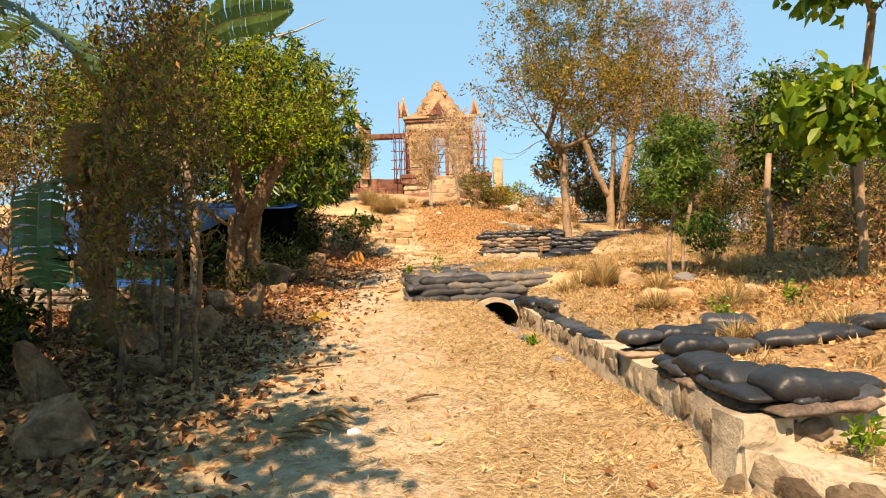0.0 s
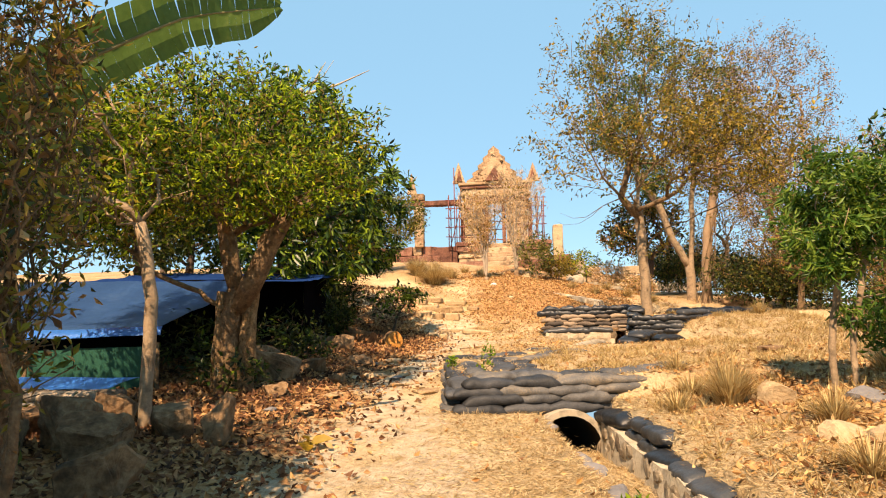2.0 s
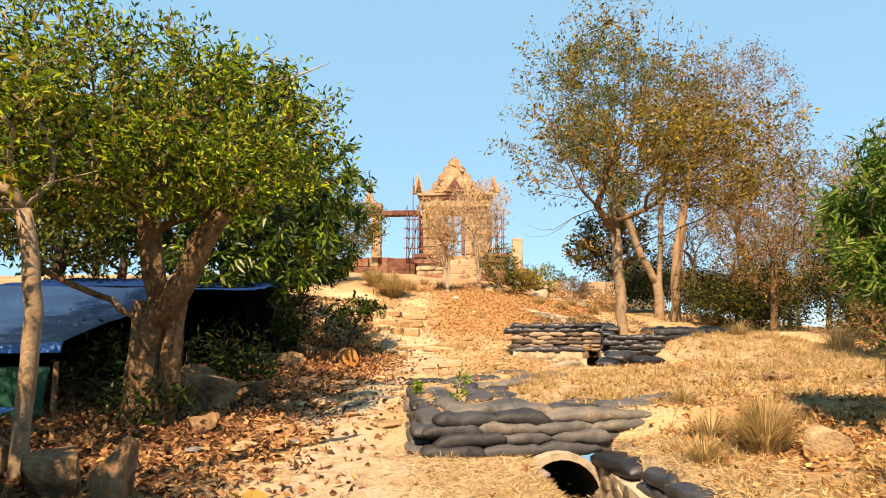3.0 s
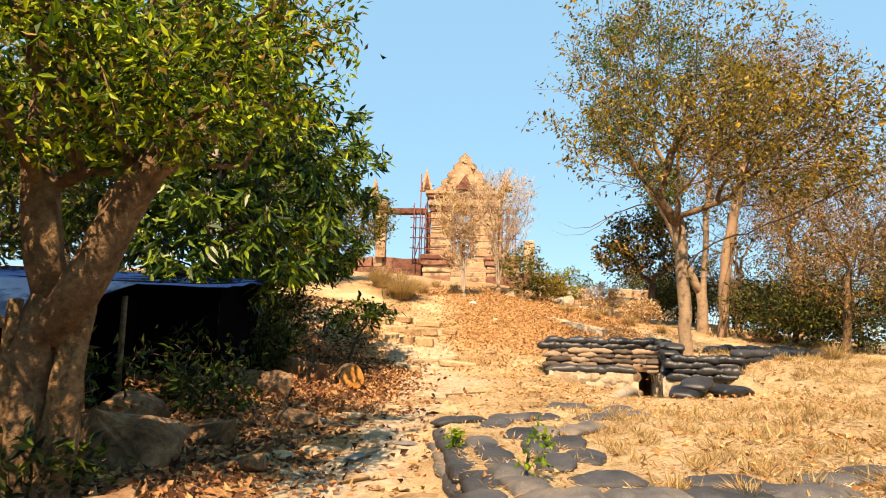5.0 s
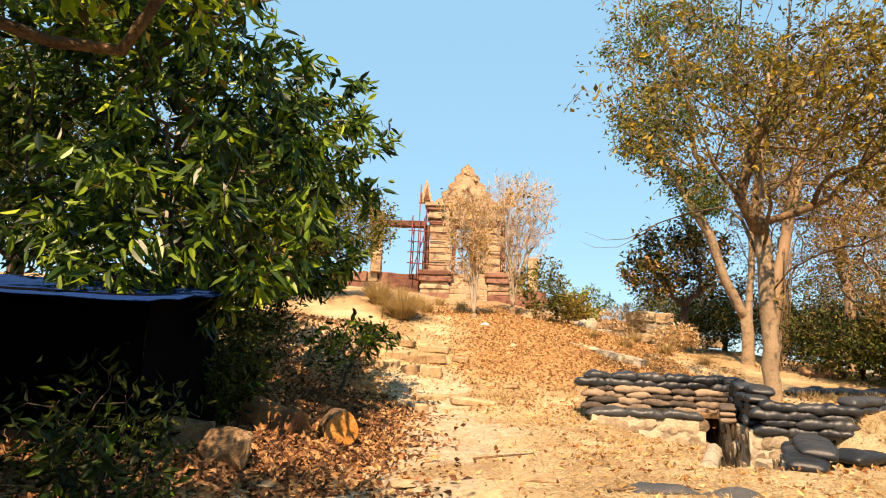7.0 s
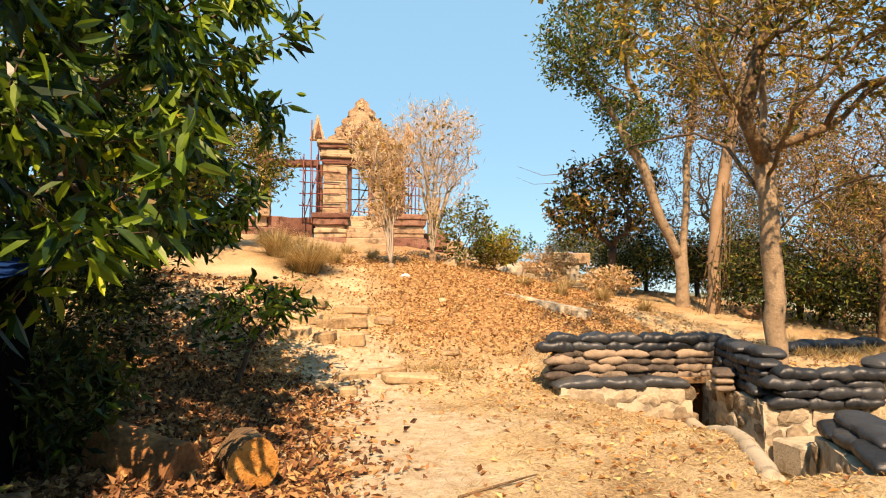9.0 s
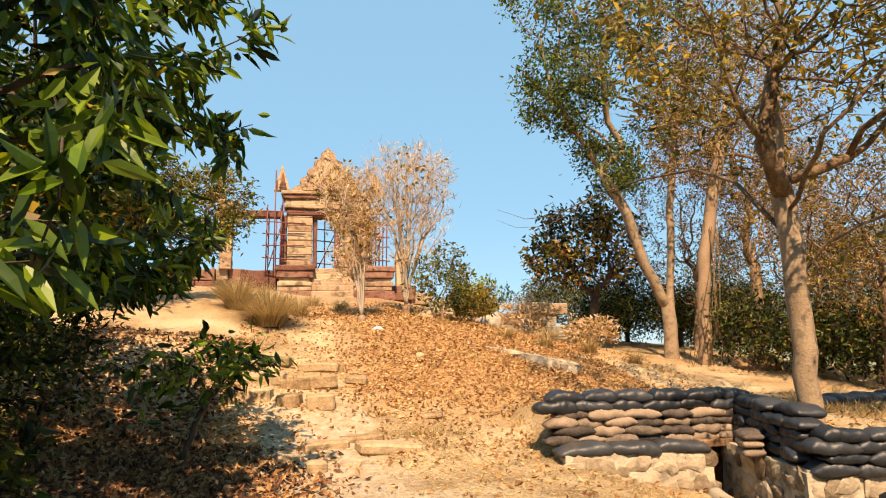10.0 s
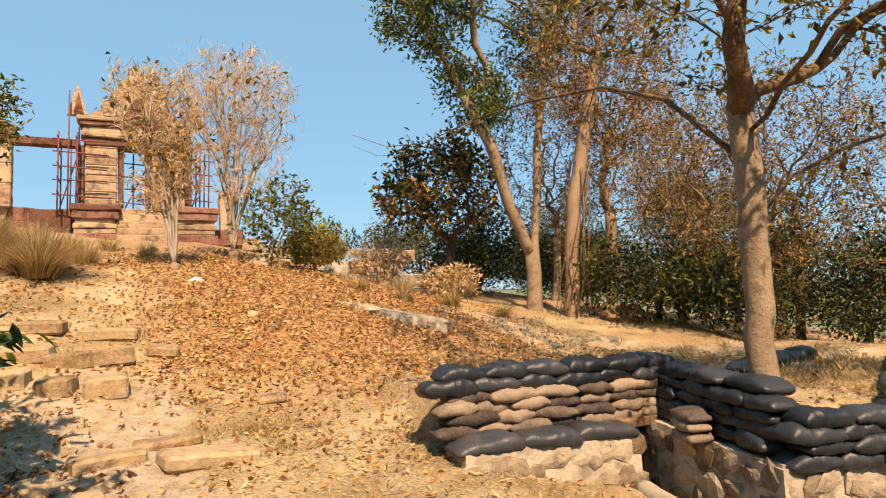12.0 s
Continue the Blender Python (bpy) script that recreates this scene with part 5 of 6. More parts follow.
# shrubs before the temple
def fan(x, y, z, n, spread, high, lean, seed):
    """Stems that rise from one foot and spread."""
    r = random.Random(seed)
    out = []
    for k in range(n):
        a = 2 * math.pi * k / n + r.uniform(-0.4, 0.4)
        dx, dy, h = lean + spread * math.cos(a) * r.uniform(0.4, 1.0), spread * math.sin(a) * r.uniform(0.4, 1.0), high * r.uniform(0.75, 1.1)
        out.append([(x, y, z + 0.1), (x + dx * 0.12, y + dy * 0.12, z + h * 0.3), (x + dx * 0.45, y + dy * 0.45, z + h * 0.68), (x + dx, y + dy, z + h)])
    return out


tree("shrub", "tall dry yellow shrub with many thin stems", (-0.57, 28.0, 3.05), [(0, 0, -0.2), (0.0, 0, 0.1), (0.0, 0, 0.3)],
     [((-0.35, 0, 2.8), (0.75, 0.7, 0.9), 1.0), ((0.1, 0, 1.9), (0.4, 0.4, 0.7), 0.4), ((-0.4, 0, 1.3), (0.4, 0.4, 0.4), 0.2)], 240, M["twig"],
     [(M["straw"], 12, 0.18, 0.02, 0.08, -0.1, 0.95), (M["yellow"], 4, 0.12, 0.06, 0.1, 0.3, 0.4)], 0.09, 80, bend=0.6, twig=0.006, limb=M["deadwood"], limbs=fan(-0.57, 28.0, 3.05, 7, 0.5, 2.9, -0.2, 1))
tree("shrub", "tall straw-coloured leafless shrub with fanning twigs", (0.6, 29.2, 3.35), [(0, 0, -0.2), (0.0, 0, 0.1), (0.0, 0, 0.3)],
     [((0.1, 0, 3.1), (1.3, 1.0, 1.2), 1.0), ((0.2, 0, 1.8), (0.9, 0.8, 0.7), 0.2)], 340, M["twig"],
     [(M["straw"], 9, 0.22, 0.016, 0.08, -0.2, 0.9), (M["olive"], 3, 0.12, 0.05, 0.1, 0.3, 0.25)], 0.1, 81, bend=0.7, twig=0.006, limb=M["deadwood"], limbs=fan(0.6, 29.2, 3.35, 9, 1.0, 3.3, 0.1, 2))
for k, (x, y, hh, w, mt) in enumerate(((1.35, 28.5, 1.9, 0.8, "midgreen"), (3.6, 33.5, 1.5, 1.2, "locust"), (2.3, 29.4, 1.0, 0.7, "olive"), (4.6, 31.8, 1.2, 0.9, "straw"), (5.3, 29.0, 0.9, 0.7, "straw"))):
    tree("bush", "low leafy bush on the dry slope" if mt != "straw" else "dry straw-coloured scrub on the slope", (x, y, ground_z(x, y)), [(0, 0, -0.1), (0, 0, hh * 0.15), (0.02, 0, hh * 0.3)],
         [((0, 0, hh * 0.55), (w, w, hh * 0.45), 1.0)], 150, M["twig"], [(M[mt], 9, 0.12, 0.045, 0.07, 0.1, 0.9), (M["olive"], 4, 0.1, 0.04, 0.07, 0.1, 0.6)], 0.03, 85 + k, twig=0.004, category="bush")

# left side
twin = tree("tree", "twin-stemmed fluted tree with light green feathery foliage", (-3.6, 11.33, 0.8), [(0, 0, -0.3), (0.0, 0, 0.7), (0.08, 0, 1.25), (0.3, 0, 1.6), (0.5, -0.05, 2.0), (0.72, -0.1, 2.35), (1.0, -0.15, 2.55)],
     [((-0.5, -0.6, 2.9), (1.8, 1.6, 0.8), 1.0), ((-0.5, 0.0, 3.9), (1.8, 1.5, 0.9), 0.7), ((1.0, -0.2, 2.8), (0.9, 1.0, 0.7), 0.4), ((-1.6, -0.4, 2.9), (1.2, 1.3, 0.9), 0.5), ((0.6, 0.6, 3.6), (1.5, 1.4, 0.9), 0.5)], 820, M["bark"],
     [(M["locust"], 34, 0.085, 0.03, 0.08, 0.1, 0.85), (M["olive"], 8, 0.09, 0.035, 0.1, 0.2, 0.6)], 0.15, 90, bend=0.3, first=0.4,
     extra=[([(-3.45, 11.3, 1.9), (-3.2, 11.28, 2.35), (-3.0, 11.24, 2.75), (-2.8, 11.2, 3.05), (-2.5, 11.15, 3.25), (-2.38, 11.13, 3.3)], [0.15, 0.14, 0.125, 0.11, 0.095, 0.09], 10)],
     limbs=[[(-3.6, 11.33, 1.9), (-3.95, 11.2, 2.15), (-4.4, 11.0, 2.35), (-4.8, 10.9, 2.75)], [(-3.5, 11.3, 2.2), (-3.6, 11.3, 2.9), (-3.8, 11.4, 3.8)]])
fr = random.Random(12)
for k in range(12):
    second = k >= 6
    cx, r0 = (-3.42, 0.05) if second else (-3.64, 0.12)
    a = 2 * math.pi * k / 6 + 0.3
    pts = []
    for i in range(9):
        h = i / 8
        q = r0 * (1.35 - 0.55 * h) + fr.uniform(-0.012, 0.012)
        w = a + (0.5 if k % 2 else -0.35) * h
        pts.append((cx + (0.16 * h if second else 0.02 * h) + q * math.cos(w), 11.33 + q * math.sin(w), 0.55 + (1.75 if second else 1.6) * h))
    tv, tf = tube(pts, [(0.062 if second else 0.052) * (1.2 - 0.4 * i / 8) * fr.uniform(0.85, 1.15) for i in range(9)], 8)
    put("stem", mesh_of("stem", tv, tf, M["bark_flute"], True), twin)
tree("tree", "slim grey-stemmed tree beside a tarpaulin shelter", (-3.6, 9.3, 0.6), [(0, 0, -0.3), (0.02, 0, 0.8), (0.05, 0, 1.4), (-0.1, 0, 2.2)],
     [((-0.8, 0.0, 3.0), (1.4, 1.4, 1.1), 1.0), ((-1.7, -0.7, 2.7), (1.3, 1.2, 1.0), 0.5)], 300, M["bark_pale"],
     [(M["olive"], 9, 0.09, 0.035, 0.1, 0.2, 0.6), (M["locust"], 22, 0.08, 0.03, 0.1, 0.2, 0.8)], 0.065, 91, bend=0.3)
mango = tree("mango_tree", "dense dark mango tree with drooping glossy leaves", (-5.4, 19.0, 1.4), [(0, 0, -0.3), (0.05, 0, 0.8), (0.1, 0, 1.5), (0.2, 0, 2.2)],
     [((0.3, -0.2, 3.2), (3.1, 3.0, 2.1), 1.0), ((1.9, -0.2, 3.6), (1.5, 1.6, 1.4), 0.4), ((1.2, -2.6, 2.0), (1.6, 1.4, 1.2), 0.35), ((0.0, -2.0, 4.2), (2.0, 1.6, 1.0), 0.3), ((0.7, -3.2, 4.5), (2.0, 1.5, 1.1), 0.45), ((1.6, 2.6, 2.4), (1.1, 1.3, 0.9), 0.3), ((0.4, 3.6, 2.9), (1.6, 1.4, 1.1), 0.3)], 1040, M["bark_dark"],
     [(M["mango"], 14, 0.22, 0.066, 0.06, 0.7, 0.9), (M["locust"], 3, 0.19, 0.058, 0.1, 0.6, 0.4), (M["yellow"], 2, 0.16, 0.05, 0.12, 0.4, 0.12)], 0.17, 93, bend=0.3)
for fx, fy, fz in ((-3.4, 17.4, 3.3), (-2.85, 17.6, 3.35), (-3.1, 17.1, 3.6)):
    rb = np.random.default_rng(int(-fx * 100))
    fa = np.array([fx, fy, fz]) + rb.normal(size=(140, 3)) * [0.1, 0.08, 0.07]
    put("blossom", mesh_of("blossom", *leaves(fa, rb.normal(size=(140, 3)), 0.05, 0.02, rb), M["yellow"]), mango, label="yellow flower cluster")
tree("shrub", "low dark-leaved plant overhanging the path edge", (-3.1, 21.2, 1.5), [(0, 0, -0.2), (0.2, 0, 0.3), (0.4, -0.1, 0.6)],
     [((0.45, -0.2, 0.85), (0.65, 0.6, 0.35), 1.0), ((-0.4, 0.1, 0.8), (0.5, 0.5, 0.4), 0.3)], 60, M["bark_dark"], [(M["mango"], 7, 0.18, 0.06, 0.06, 0.45, 0.9)], 0.03, 94, twig=0.005, category="bush")
tree("tree", "small yellow-green tree beside the temple terrace", (-4.6, 29.0, 3.5), [(0, 0, -0.3), (0, 0, 0.5), (0.05, 0, 1.1)],
     [((0.3, 0, 2.2), (1.5, 1.3, 1.2), 1.0)], 240, M["bark_pale"], [(M["olive"], 16, 0.12, 0.045, 0.12, 0.3, 0.8), (M["midgreen"], 12, 0.12, 0.05, 0.12, 0.3, 0.7)], 0.07, 95)
for k, (x, y, hh, w, mt) in enumerate(((-6.6, 27.0, 5.0, 2.2, "midgreen"), (-9.5, 22.0, 6.0, 2.8, "dark"), (-12.0, 15.0, 6.0, 3.0, "dark"), (-9.0, 29.5, 5.5, 2.6, "olive"), (-10.0, 10.0, 5.5, 2.6, "dark"), (-8.2, 17.0, 5.0, 2.2, "midgreen"), (-13.0, 27.0, 7.0, 3.2, "dark"))):
    tree("tree", "leafy green tree behind the camp shelters", (x, y, ground_z(x, y)), [(0, 0, -0.3), (0.05, 0, hh * 0.2), (0.1, 0, hh * 0.38)],
         [((0, 0, hh * 0.62), (w, w, hh * 0.38), 1.0)], 280, M["bark_dark"], [(M[mt], 22, 0.16, 0.065, 0.2, 0.35, 0.9)], 0.12, 100 + k)
tree("dead_tree", "bare bleached dead tree with forked branches", (-6.4, 21.2, 1.6), [(0, 0, -0.3), (0.1, 0, 2.4), (0.2, 0, 4.8), (0.4, 0, 6.4)], [((0.5, 0, 6.8), (0.3, 0.3, 0.3), 1.0)], 3, M["deadwood"], [], 0.09, 110,
     extra=[([(-6.0, 21.2, 7.90), (-5.4, 21.2, 8.40), (-4.6, 21.1, 8.55), (-3.6, 21.0, 8.90)], [0.06, 0.045, 0.03, 0.01], 6),
            ([(-6.0, 21.2, 7.90), (-6.05, 21.2, 8.60), (-6.15, 21.2, 9.30)], [0.05, 0.03, 0.01], 6),
            ([(-5.5, 21.2, 8.35), (-5.2, 21.2, 8.90), (-4.95, 21.2, 9.30)], [0.035, 0.025, 0.008], 5),
            ([(-5.3, 21.2, 8.70), (-5.0, 21.2, 8.90), (-4.7, 21.2, 9.35)], [0.02, 0.014, 0.006], 5),
            ([(-6.1, 21.2, 7.00), (-6.6, 21.2, 7.80), (-6.9, 21.2, 8.70)], [0.04, 0.025, 0.008], 5)])
for k, (x, y, hh, w) in enumerate(((-2.2, 5.6, 3.7, 0.4), (-2.5, 5.9, 4.2, 0.5), (-2.85, 6.4, 4.4, 0.55), (-2.7, 5.3, 2.2, 0.4), (-3.05, 6.7, 4.2, 0.5), (-4.6, 7.5, 5.2, 1.0), (-5.2, 7.5, 2.6, 0.8), (-6.2, 8.8, 3.4, 1.1), (-5.4, 8.0, 5.2, 1.0))):
    tree("dry_shrub", "tangled dry brown shrub with withered leaves", (x, y, ground_z(x, y)), [(0, 0, -0.2), (0.05, 0, hh * 0.15), (0.1, 0, hh * 0.3)],
         [((0, 0, hh * 0.62), (w, w, hh * 0.42), 1.0)], 380, M["bark"], [(M["olive"], 3, 0.065, 0.022, 0.06, 0.3, 0.6), (M["brown"], 2, 0.07, 0.028, 0.06, 0.4, 0.5), (M["midgreen"], 3, 0.07, 0.026, 0.06, 0.2, 0.4)], 0.024, 115 + k, bend=0.5, twig=0.004)
# undergrowth takes the darker leaf, so shade is partly in its colour
for k, (x, y, hh, w) in enumerate(((-4.0, 15.2, 0.9, 0.8), (-3.5, 14.2, 0.6, 0.6), (-4.4, 13.6, 0.9, 0.7), (-5.0, 18.4, 1.1, 0.9), (-5.9, 22.5, 1.6, 1.3), (-4.6, 16.6, 1.1, 0.9), (-3.6, 11.4, 0.5, 0.5), (-4.6, 12.6, 0.9, 0.8), (-5.2, 21.0, 1.8, 1.4), (-6.0, 24.0, 2.2, 1.6), (-4.0, 17.6, 1.0, 0.7), (-4.9, 6.6, 0.8, 0.7), (-5.2, 5.6, 1.2, 0.9), (-4.1, 5.2, 0.8, 0.6))):
    tree("bush", "low green undergrowth, its leaves coloured darker for the shade", (x, y, ground_z(x, y)), [(0, 0, -0.1), (0, 0, hh * 0.15), (0.02, 0, hh * 0.3)],
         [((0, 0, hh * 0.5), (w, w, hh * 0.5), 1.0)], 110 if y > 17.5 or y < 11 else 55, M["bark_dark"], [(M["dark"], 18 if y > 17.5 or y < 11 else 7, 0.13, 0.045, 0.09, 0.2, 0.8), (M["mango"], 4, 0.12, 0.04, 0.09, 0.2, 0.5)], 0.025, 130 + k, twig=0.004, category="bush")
for k, (x, y, hh, w) in enumerate(((5.4, 8.2, 1.0, 0.9), (6.6, 9.2, 1.2, 1.1), (7.6, 10.6, 1.3, 1.2), (6.4, 6.4, 1.1, 1.0), (8.6, 13.2, 1.5, 1.3), (5.6, 11.8, 1.0, 1.0), (8.6, 18.0, 1.4, 1.2))):
    tree("bush", "dry reddish-brown scrub beside the terrace", (x, y, ground_z(x, y)), [(0, 0, -0.1), (0, 0, hh * 0.15), (0.02, 0, hh * 0.3)],
         [((0, 0, hh * 0.5), (w, w, hh * 0.5), 1.0)], 110, M["twig"], [(M["brown"], 10, 0.1, 0.035, 0.09, 0.2, 0.7), (M["midgreen"], 5, 0.1, 0.04, 0.09, 0.2, 0.5)], 0.025, 150 + k, twig=0.004, category="bush")

# posts
for x, y, hh, mt, lb in ((4.85, 9.9, 1.62, "bark_pale", "pale cut post with a leafy shoot at its top"), (5.6, 9.0, 1.6, "bark", "thin brown post in the scrub")):
    z = ground_z(x, y)
    v, f = tube([(x, y, z - 0.1), (x + 0.02, y, z + 0.5), (x - 0.01, y, z + 1.1), (x + 0.03, y, z + hh)], [0.055, 0.05, 0.047, 0.042], 9)
    tagged(put("post", mesh_of("post", v, f, M[mt], True)), lb, "post")

# ---- banana plant ----
banana = thing("banana_plant", (-3.65, 6.9, 0.4), "banana plant with torn green leaves and hanging dry ones", "banana plant")
v, f = tube([(-3.65, 6.9, 0.2), (-3.62, 6.9, 1.2), (-3.58, 6.92, 2.2), (-3.5, 7.0, 3.1)], [0.13, 0.12, 0.1, 0.07], 10)
put("stem", mesh_of("stem", v, f, M["banana_dry"], True), banana)


def banana_leaf(path, width, seed, mat, torn=0.25, roll=0.0):
    """A long blade with a midrib, the halves raised in a V, torn into strips along the side veins."""
    r = np.random.default_rng(seed)
    p = np.array(path, float)
    s = np.linspace(0, 1, len(p))
    n = 44
    q = np.stack([np.interp(np.linspace(0, 1, n), s, p[:, k]) for k in range(3)], 1)
    for _ in range(6):
        q[1:-1] = (q[:-2] + q[1:-1] * 2 + q[2:]) / 4
    d = np.gradient(q, axis=0)
    d /= np.linalg.norm(d, axis=1, keepdims=True)
    side = np.cross(d, [0, 0, 1.0])
    side /= np.linalg.norm(side, axis=1, keepdims=True)
    up = np.cross(side, d)
    side, up = side * math.cos(roll) + up * math.sin(roll), up * math.cos(roll) - side * math.sin(roll)
    verts, faces = [], []
    for sg in (1, -1):
        for k in range(n - 1):
            f0, f1 = k / (n - 1), (k + 1) / (n - 1)
            w0 = width * min(1, f0 * 7) ** 0.6 * min(1, (1 - f0) * 7 + 0.03) ** 0.6
            w1 = width * min(1, f1 * 7) ** 0.6 * min(1, (1 - f1) * 7 + 0.03) ** 0.6
            fall = r.uniform(-0.1, 0.35) * torn * 2
            gap = 0.86 if r.random() < torn else 1.0
            o = len(verts)
            e0 = q[k] + side[k] * sg * w0 + up[k] * (0.12 * w0 - fall * w0) + d[k] * 0.03
            e1 = q[k] * (1 - gap) + q[k + 1] * gap + side[k + 1] * sg * w1 + up[k + 1] * (0.12 * w1 - fall * w1) + d[k] * 0.03
            m0, m1 = (q[k] + e0) / 2 + up[k] * 0.1 * w0, (q[k + 1] + e1) / 2 + up[k] * 0.1 * w0
            verts += [q[k], q[k + 1], m1, m0, e1, e0]
            faces += [[o, o + 1, o + 2, o + 3], [o + 3, o + 2, o + 4, o + 5]]
    me = mesh_of("leaf", verts, faces, mat)
    leaf = put("leaf", me, banana)
    rv, rf = tube(q[::4] - up[::4] * 0.008, np.linspace(0.022, 0.005, len(q[::4])), 5)
    put("midrib", mesh_of("midrib", rv, rf, M["banana_stem"], True), leaf)
    return leaf


banana_leaf([(-3.5, 7.0, 3.1), (-3.05, 7.35, 3.75), (-2.5, 7.85, 4.3), (-1.87, 8.39, 4.6)], 0.27, 1, M["banana"], 0.2, 0.95)
banana_leaf([(-3.5, 7.0, 3.1), (-3.7, 6.6, 3.6), (-4.0, 6.2, 3.9), (-4.4, 5.7, 3.7)], 0.26, 2, M["banana"], 0.3, 0.5)
banana_leaf([(-3.5, 7.0, 3.1), (-3.9, 7.0, 3.8), (-4.4, 7.1, 4.1), (-4.9, 7.2, 3.8)], 0.24, 3, M["banana"], 0.4)
banana_leaf([(-3.6, 6.9, 2.4), (-3.9, 6.3, 2.2), (-3.5, 5.6, 1.6), (-3.2, 5.3, 1.25)], 0.2, 4, M["banana"], 0.4)
br = random.Random(41)
for k in range(24):
    a, top, far, long = br.uniform(0, 6.28), br.uniform(1.7, 3.0), br.uniform(0.12, 0.36), br.uniform(0.5, 1.2)
    x, y, c, d = -3.57, 6.93, math.cos(a), math.sin(a)
    banana_leaf([(x, y, top), (x + far * c, y + far * d, top + br.uniform(-0.1, 0.12)), (x + far * 1.2 * c, y + far * 1.2 * d, top - long * 0.5), (x + far * br.uniform(0.5, 1.3) * c, y + far * br.uniform(0.5, 1.3) * d, top - long)], br.uniform(0.05, 0.11), 10 + k, M["banana_dry"], 0.7, br.uniform(-0.8, 0.8))

# ---- shelters ----


def sheet(name, corners, mat, sag=0.1, n=14, thick=0.006, seed=0, parent=None):
    """A cloth between four corners, sagging and creased, with a real thickness."""
    a, b, c, d = (Vector(p) for p in corners)
    verts, faces = [], []
    for lay in (0, 1):
        for i in range(n + 1):
            for j in range(n + 1):
                u, w = i / n, j / n
                p = a.lerp(b, u).lerp(d.lerp(c, u), w)
                p.z -= sag * math.sin(math.pi * u) * math.sin(math.pi * w)
                p += 0.05 * noise.noise_vector(p * 2.2 + Vector((seed, 0, 0))) * (0.3 + 0.7 * math.sin(math.pi * w))
                p.z -= lay * thick
                verts.append(p)
    k = (n + 1) ** 2
    for i in range(n):
        for j in range(n):
            o = i * (n + 1) + j
            q = [o, o + n + 1, o + n + 2, o + 1]
            faces.append(q)
            faces.append([x + k for x in q[::-1]])
    return put(name, mesh_of(name, verts, faces, mat, True), parent)


camp = thing("tarpaulin_shelter", (-6.2, 12.6, 0.8), "low shelter under a shiny blue tarpaulin", "shelter")
sheet("roof", ((-8.6, 11.3, 1.66), (-4.55, 11.3, 1.7), (-4.2, 14.0, 2.45), (-8.6, 14.0, 2.55)), M["tarp_blue"], 0.15, 18, parent=camp)
sheet("edge", ((-8.6, 11.26, 1.55), (-4.5, 11.26, 1.6), (-4.5, 11.3, 1.71), (-8.6, 11.3, 1.67)), M["tarp_bright"], 0.0, 12, parent=camp)
# near-black panel: shade under the roof put into its colour
sheet("back", ((-8.6, 13.9, 0.6), (-4.3, 13.9, 0.6), (-4.2, 14.0, 2.3), (-8.6, 14.0, 2.4)), M["shade_black"], 0.0, 8, parent=camp)
sheet("net", ((-7.2, 11.6, 0.7), (-4.9, 11.6, 0.75), (-4.7, 11.4, 1.45), (-7.2, 11.4, 1.4)), M["net_green"], 0.2, 12, seed=4, parent=camp)
for x, y, z in ((-4.6, 11.35, 1.5), (-8.4, 11.35, 1.5), (-4.3, 13.9, 2.3), (-6.5, 11.35, 1.45)):
    v, f = tube([(x, y, 0.3), (x, y, z)], [0.035, 0.03], 7)
    put("pole", mesh_of("pole", v, f, M["bark"], True), camp)
v = sheet("blue_sheet", ((-5.9, 9.85, 1.06), (-4.4, 9.85, 1.03), (-4.35, 10.5, 1.1), (-5.9, 10.5, 1.14)), M["tarp_bright"], 0.05, 14, seed=7)
tagged(v, "crumpled bright blue plastic sheet draped over a log pile", "plastic sheet")
stack = thing("log_pile", (-5.2, 9.85, 0.6), "low pile of long weathered grey logs", "log pile")
gr = random.Random(8)
for row in range(4):
    for col in range(3 if row < 3 else 2):
        y0, z0 = 9.55 + 0.15 * col + 0.05 * row, 0.62 + 0.115 * row
        x0, x1 = -7.6 + gr.uniform(0, 0.5), -4.25 + gr.uniform(-0.18, 0.1)
        pts = [(x0 + (x1 - x0) * i / 8, y0 + gr.uniform(-0.015, 0.015), z0 + 0.06 * (1 - i / 8) + gr.uniform(-0.012, 0.012)) for i in range(9)]
        tv, tf = tube(pts, [0.062 * gr.uniform(0.85, 1.1) for i in range(9)], 9)
        put("log", mesh_of("log", tv, tf, M["pole_grey"], True), stack)
hut = thing("dark_shelter", (-5.5, 16.0, 1.0), "dark shelter with a blue-edged sheet roof", "shelter")
sheet("roof", ((-8.0, 14.5, 2.55), (-3.45, 14.6, 2.45), (-3.6, 17.4, 2.75), (-8.0, 17.4, 2.9)), M["tarp_dark"], 0.05, 14, seed=2, parent=hut)
# added near-black panels in place of shaded openings; no sheets hang here
sheet("front", ((-8.0, 15.5, 0.6), (-3.9, 15.5, 0.75), (-3.85, 15.5, 2.55), (-8.0, 15.5, 2.64)), M["shade_black"], 0.0, 8, seed=3, parent=hut)
sheet("side", ((-3.9, 15.5, 0.75), (-3.95, 17.3, 0.9), (-3.9, 17.3, 2.72), (-3.85, 15.5, 2.55)), M["shade_black"], 0.0, 8, seed=5, parent=hut)

